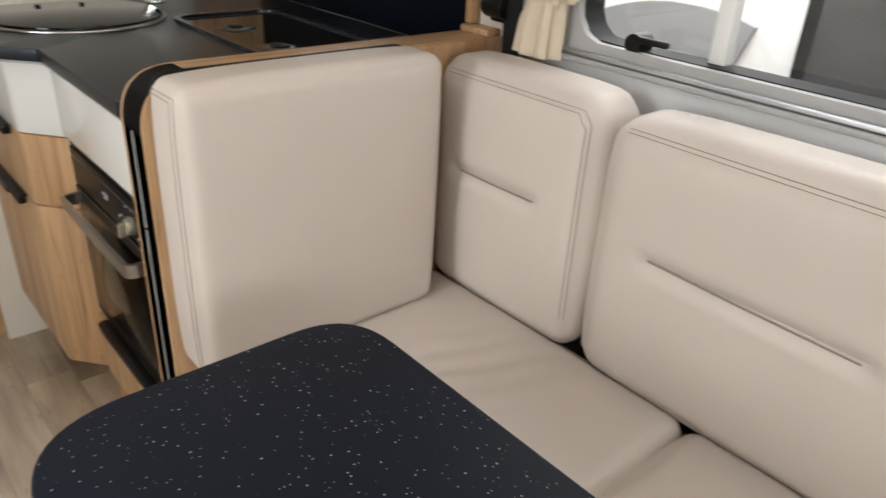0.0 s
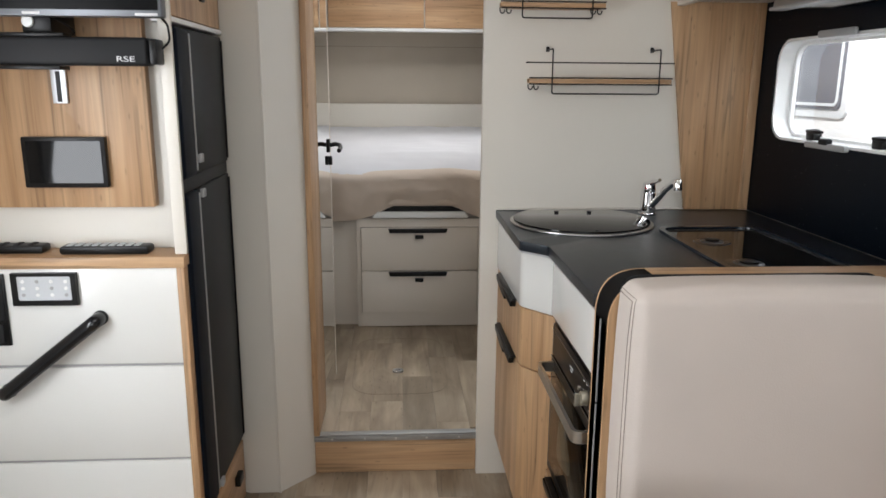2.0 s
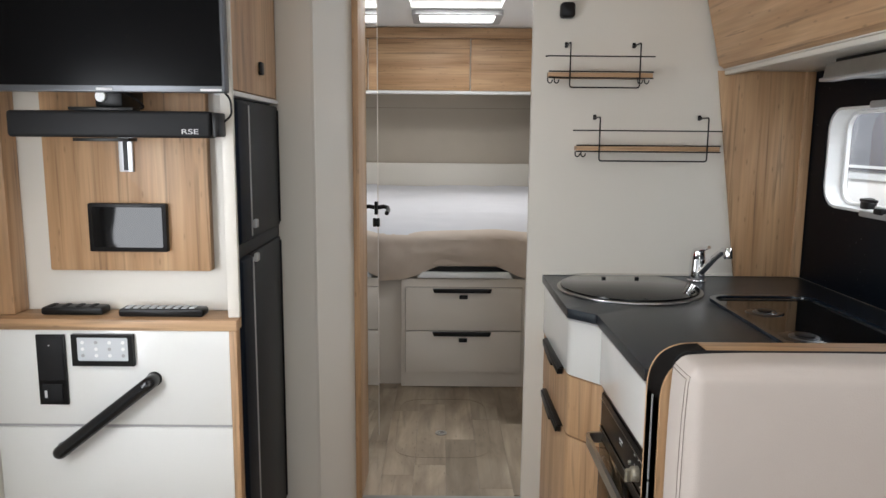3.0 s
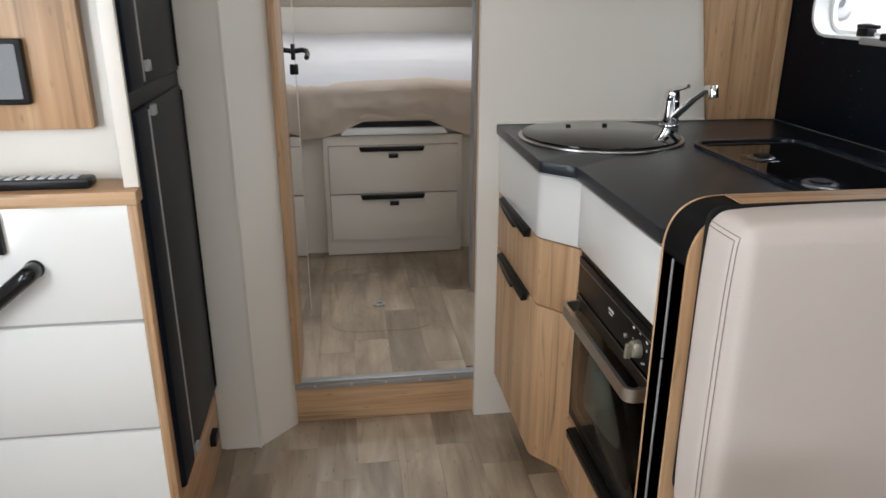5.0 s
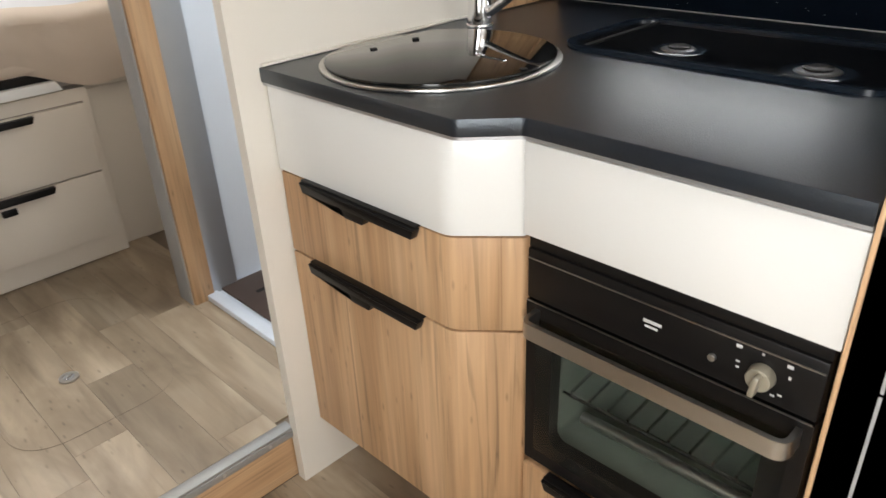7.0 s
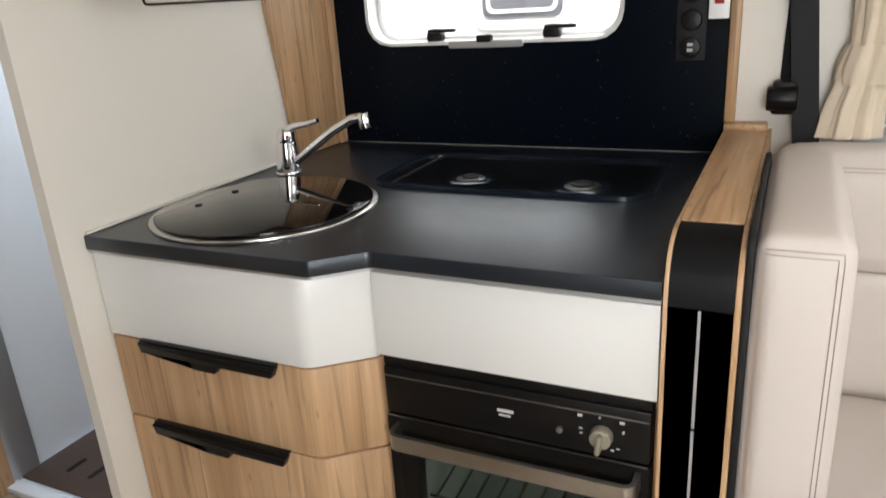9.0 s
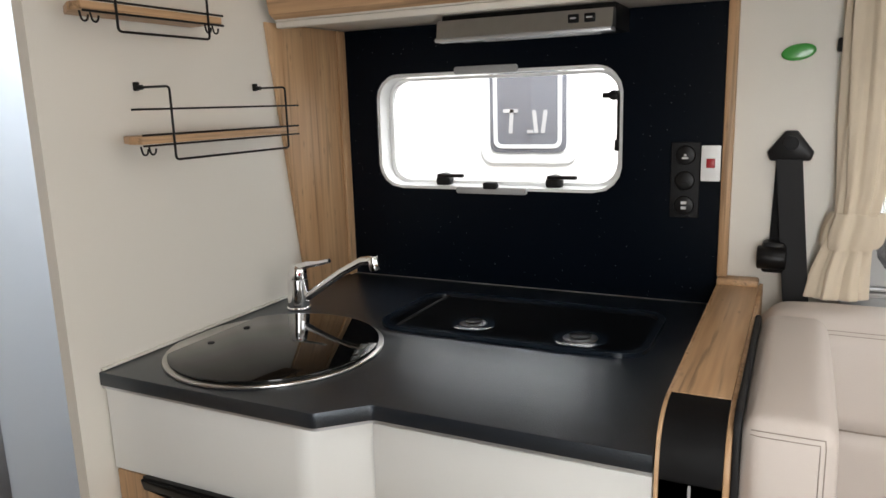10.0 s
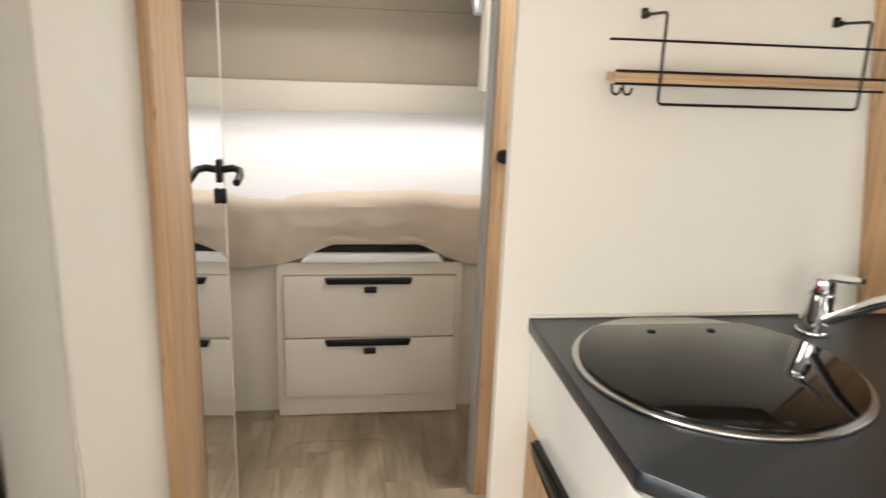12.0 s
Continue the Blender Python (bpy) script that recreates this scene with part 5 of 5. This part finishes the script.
for j in range(NY + 1):
    rowv = []
    for i in range(NX + 1):
        x, y = mx0 + (mx1 - mx0) * i / NX, my0 + 0.03 + (my1 - my0 - 0.03) * j / NY
        t = j / NY
        z = 0.895 + 0.055 * min(1, t * 5) ** 0.6 + 0.05 * t
        z -= 0.05 * max(0, (x - 1.35) / 0.25) ** 2
        w = Vector((x * 2.2, y * 3.5, 0))
        z += 0.010 * noise.noise(w) + 0.005 * noise.noise(w * 3.1) + 0.006 * abs(noise.noise(Vector((x * 5, y * 1.4, 3))))
        rowv.append(sheet.verts.new((x, y, z)))
    gridv.append(rowv)
for j in range(NY):
    for i in range(NX):
        sheet.faces.new((gridv[j][i], gridv[j][i + 1], gridv[j + 1][i + 1], gridv[j + 1][i]))
bed = thing("bed", (0.5, 4.5, 0.741), "made bed with a white sheet and beige cover", "bed")
part("mattress", box(mx0, mx1, 3.64, 5.7, 0.742, 0.885, 0.03, 3), M_COVER, bed)
part("sheet", sheet, M_SHEET, bed, "white rumpled sheet")
cover = bmesh.new()
rows = []
for i in range(111):
    x = mx0 + (mx1 - mx0) * i / 110
    # the hem lifts over the bed's gap and hangs lower beside it
    up = max(0.0, min(1.0, (x - 0.31) / 0.19, (0.90 - x) / 0.20))
    hem = 0.688 + 0.062 * up * up * (3 - 2 * up) - 0.016 * max(0.0, min(1.0, (0.34 - x) / 0.12)) - 0.006 * math.exp(-((x - 0.93) / 0.05) ** 2)
    lipz = 0.905 + 0.008 * noise.noise(Vector((x * 5, 1, 0))) + 0.012 * math.exp(-((x - 0.7) / 0.12) ** 2)
    colv = []
    for k in range(19):
        s = k / 18
        if s < 0.28:
            a = s / 0.28
            y, z = 3.66 - 0.075 * math.sin(a * math.pi / 2), lipz + 0.006 - 0.035 * (1 - math.cos(a * math.pi / 2))
        else:
            a = (s - 0.28) / 0.72
            y, z = 3.585 + 0.03 * a + 0.045 * a * a, (lipz - 0.029) * (1 - a) + hem * a
        y += 0.012 * s * noise.noise(Vector((x * 6, s * 1.5, 2))) + 0.008 * noise.noise(Vector((x * 15, s * 4, 5))) + 0.004 * noise.noise(Vector((x * 40, s * 9, 7)))
        colv.append(cover.verts.new((x, y, z)))
    rows.append(colv)
for u, v in zip(rows, rows[1:]):
    for k in range(18):
        cover.faces.new((u[k], v[k], v[k + 1], u[k + 1]))
bmesh.ops.recalc_face_normals(cover, faces=cover.faces)
bmesh.ops.solidify(cover, geom=cover.faces[:], thickness=0.004)
part("cover", cover, M_COVER, bed, "beige cover hanging over the front")

# rear wall of the bedroom
solo("bed_end_panel", box(-0.598, 1.61, 5.53, 5.56, 0.75, 1.165, 0.008), M_CREAM, "cream padded panel at the bed's end", "panel", kind="structure")
pad = thing("rear_wall_panel", (0.5, 5.6, 1.166), "taupe upholstered wall panel above the bed", "panel", kind="structure")
part("panel", box(-0.598, 1.61, 5.57, 5.6, 1.0, 1.66, 0.004), M_PADDED, pad)
part("seam", box(-0.598, 1.61, 5.5685, 5.5705, 1.555, 1.558), M_SEAM_AND_GAP, pad)
rl = thing("bedroom_locker", (0.5, 5.4, 1.63), "light oak overhead lockers above the bed", "locker")
part("carcass", box(-0.598, 1.61, 5.172, 5.57, 1.652, 2.055), M_CREAM, rl)
for a in (-0.575, 0.045, 0.665, 1.285):
    part("door", box(a, min(a + 0.612, 1.6), 5.152, 5.1715, 1.655, 1.985, 0.003), M_OAK_X, rl, "light oak locker door")
part("top_rail", box(-0.598, 1.61, 5.148, 5.1715, 1.988, 2.055, 0.002), M_OAK_X, rl)
part("bottom_rail", box(-0.598, 1.61, 5.145, 5.2, 1.632, 1.651, 0.002), M_WHITE, rl, "white bottom rail")
wd = thing("bedroom_wardrobe", (1.4, 5.05, 1.165), "cream corner cupboard with an oak end beside the bed", "cupboard")
part("body", box(1.19, 1.61, 4.95, 5.145, 1.165, 2.055, 0.004), M_CREAM, wd)
part("end_panel", box(1.41, 1.61, 4.940, 4.9495, 1.167, 2.055, 0.002), M_OAK_Z, wd, "light oak end panel")
part("handle", box(1.385, 1.403, 4.926, 4.9495, 1.34, 1.62, 0.003), M_BLACK, wd, "black edge handle")
spot = thing("reading_lamp", (0.95, 5.12, 1.5), "small grey reading spot", "reading lamp")
part("arm", cyl((1.165, 5.10, 1.632), (1.165, 5.10, 1.59), 0.008, n=12), M_BLACK, spot)
part("head", cyl((1.165, 5.10, 1.605), (1.16, 5.07, 1.53), 0.042, 0.022, n=24, bevel=0.004), M_ALU, spot)
clamp = thing("shelf_rail", (1.1, 4.94, 1.08), "small aluminium rail beside the bed", "rail")
part("bar", box(1.2, 1.45, 4.925, 4.949, 1.07, 1.082, 0.002), M_ALU, clamp)
part("bar", box(1.2, 1.21, 4.925, 4.949, 1.0825, 1.115, 0.002), M_ALU, clamp)
part("plate", box(1.195, 1.5, 4.9495, 4.97, 1.03, 1.164, 0.002), M_BEDBASE, clamp)
cl = thing("ceiling_light", (0.56, 4.65, CEIL), "rectangular ceiling light in a grey frame", "ceiling light")
part("frame", ring_plate((0.30, 0.82, 4.50, 4.86), 0.03, (0.34, 0.78, 4.54, 4.82), 0.02, CEIL - 0.028, CEIL - 0.0005, axis="z"), M_GREYTRIM, cl)
part("diffuser", box(0.335, 0.785, 4.535, 4.825, CEIL - 0.018, CEIL - 0.008), M_LAMPGLOW, cl, "glowing white diffuser")

# drains and hatch line in the floor
def drain(x, y, z):
    d = thing("floor_fitting", (x, y, z), "small round steel fitting set in the floor", "floor fitting", "floor fittings")
    part("ring", ring_plate((x - 0.023, x + 0.023, y - 0.023, y + 0.023), 0.0229, (x - 0.014, x + 0.014, y - 0.014, y + 0.014), 0.0139, z, z + 0.004, axis="z"), M_STEEL, d)
    part("cup", cyl((x, y, z + 0.0003), (x, y, z + 0.0015), 0.0145, n=20), M_GREYTRIM, d)
    part("lug", place_box(pose(x, y, z + 0.003, 0, 0, 35), 0.022, 0.007, 0.003, 0.001), M_CHROME, d)


drain(0.482, 3.108, 0.1445)
drain(0.305, 2.06, 0.0025)
hatch = tube([(x, y, 0.1442) for x, y in rounded([(0.30, 2.88), (0.68, 2.88), (0.68, 3.50), (0.30, 3.50)], 0.12, 10)], 0.0004, 6, closed=True)
solo("hatch_line", hatch, M_JOINT, "fine cut line of a floor hatch", "hatch", kind="structure")

# ---- outside ----
nb = thing("neighbour_vehicle", (3.5, 1.5, -0.55), "white motorhome parked alongside", "motorhome")
part("body", box(2.62, 4.6, -2.5, 6.5, -0.2, 2.3, 0.06, 3), M_BODY, nb)
for y0, y1, z0, z1, m in ((2.228, 2.52, 1.177, 1.62, M_GREYPANE), (3.7, 4.15, 1.2, 1.62, M_GREYPANE), (0.25, 1.285, 0.78, 1.55, M_DARKPANE)):
    wf = part("window", ring_plate((y0 - 0.045, y1 + 0.045, z0 - 0.045, z1 + 0.045), 0.05, (y0, y1, z0, z1), 0.035, 2.605, 2.625), M_PANELGREY if m is M_GREYPANE else M_BLACKSOFT, nb, "framed side window")
    part("window_pane", rounded_plate((y0 - 0.004, y1 + 0.004, z0 - 0.004, z1 + 0.004), 0.037, 2.598, 2.6195), m, wf)
    if m is M_GREYPANE:
        part("inner_frame", ring_plate((y0 + 0.012, y1 - 0.012, z0 + 0.012, z1 - 0.012), 0.03, (y0 + 0.026, y1 - 0.026, z0 + 0.026, z1 - 0.026), 0.02, 2.592, 2.5975), M_PANELGREY, wf)
# grey bars shape the unreadable lettering reflected in the neighbour's pane
reflected_letters = bmesh.new()
for a, b, c, d, s in ((2.30, 2.315, 1.245, 1.33, 8), (2.335, 2.35, 1.245, 1.33, -6), (2.35, 2.375, 1.245, 1.257, 0), (2.43, 2.445, 1.245, 1.335, 4), (2.41, 2.47, 1.322, 1.336, 0)):
    joined(reflected_letters, place_box(pose(2.596, (a + b) / 2, (c + d) / 2, s), 0.002, b - a, d - c))
part("lettering", reflected_letters, M_DECAL, nb)
arc = []
for k in range(25):
    t = math.pi * (0.12 + 0.5 * k / 24)
    arc.append((1.99 + 0.62 * math.cos(t) - 0.30, 0.50 + 0.45 * math.sin(t)))
arc += [(1.70 + 0.52 * math.cos(t), 0.50 + 0.31 * math.sin(t)) for t in (math.pi * (0.62 - 0.5 * k / 24) for k in range(25))]
part("decal", prism(arc, 2.6, 2.6195, axis="x"), M_DECAL, nb, "grey swoosh decal")
for wy in (-1.4, 4.6):
    wh = part("wheel", cyl((2.66, wy, -0.2), (2.9, wy, -0.2), 0.345, n=32, bevel=0.03), M_BLACKSOFT, nb)
    part("rim", cyl((2.645, wy, -0.2), (2.66, wy, -0.2), 0.2, n=28, bevel=0.01), M_ALU, wh)


# ---- floor planks ----
def planks(parent, x0, x1, y0, y1, z, width, length, skip=None):
    meshes = {}
    n = int(math.ceil((x1 - x0) / width))
    for i in range(n):
        a, b = x0 + i * width, min(x0 + (i + 1) * width, x1)
        y = y0 - random.random() * length
        while y < y1:
            c, d = max(y, y0), min(y + length, y1)
            y += length
            if d - c < 0.03:
                continue
            key = (round(b - a, 4), round(d - c, 4))
            if key not in meshes:
                bm = box(-key[0] / 2 + 0.0002, key[0] / 2 - 0.0002, -key[1] / 2 + 0.0002, key[1] / 2 - 0.0002, 0.0, 0.005)
                top = [f for f in bm.faces if f.normal.z > 0.9]
                bmesh.ops.bevel(bm, geom=[e for f in top for e in f.edges], offset=0.0004, segments=1, affect="EDGES")
                me = bpy.data.meshes.new("plank")
                bm.to_mesh(me)
                bm.free()
                me.materials.append(M_PLANK)
                meshes[key] = me
            ob = new("plank", meshes[key])
            ob.parent = parent
            ob.location = Vector(((a + b) / 2, (c + d) / 2, z)) - BASES[parent.name]


planks(floor, -0.2, 0.96, 0.1, 2.563, -0.0035, 0.116, 0.62)
planks(floor_rear, -0.08, 0.965, 2.584, 3.72, 0.1385, 0.116, 0.62)
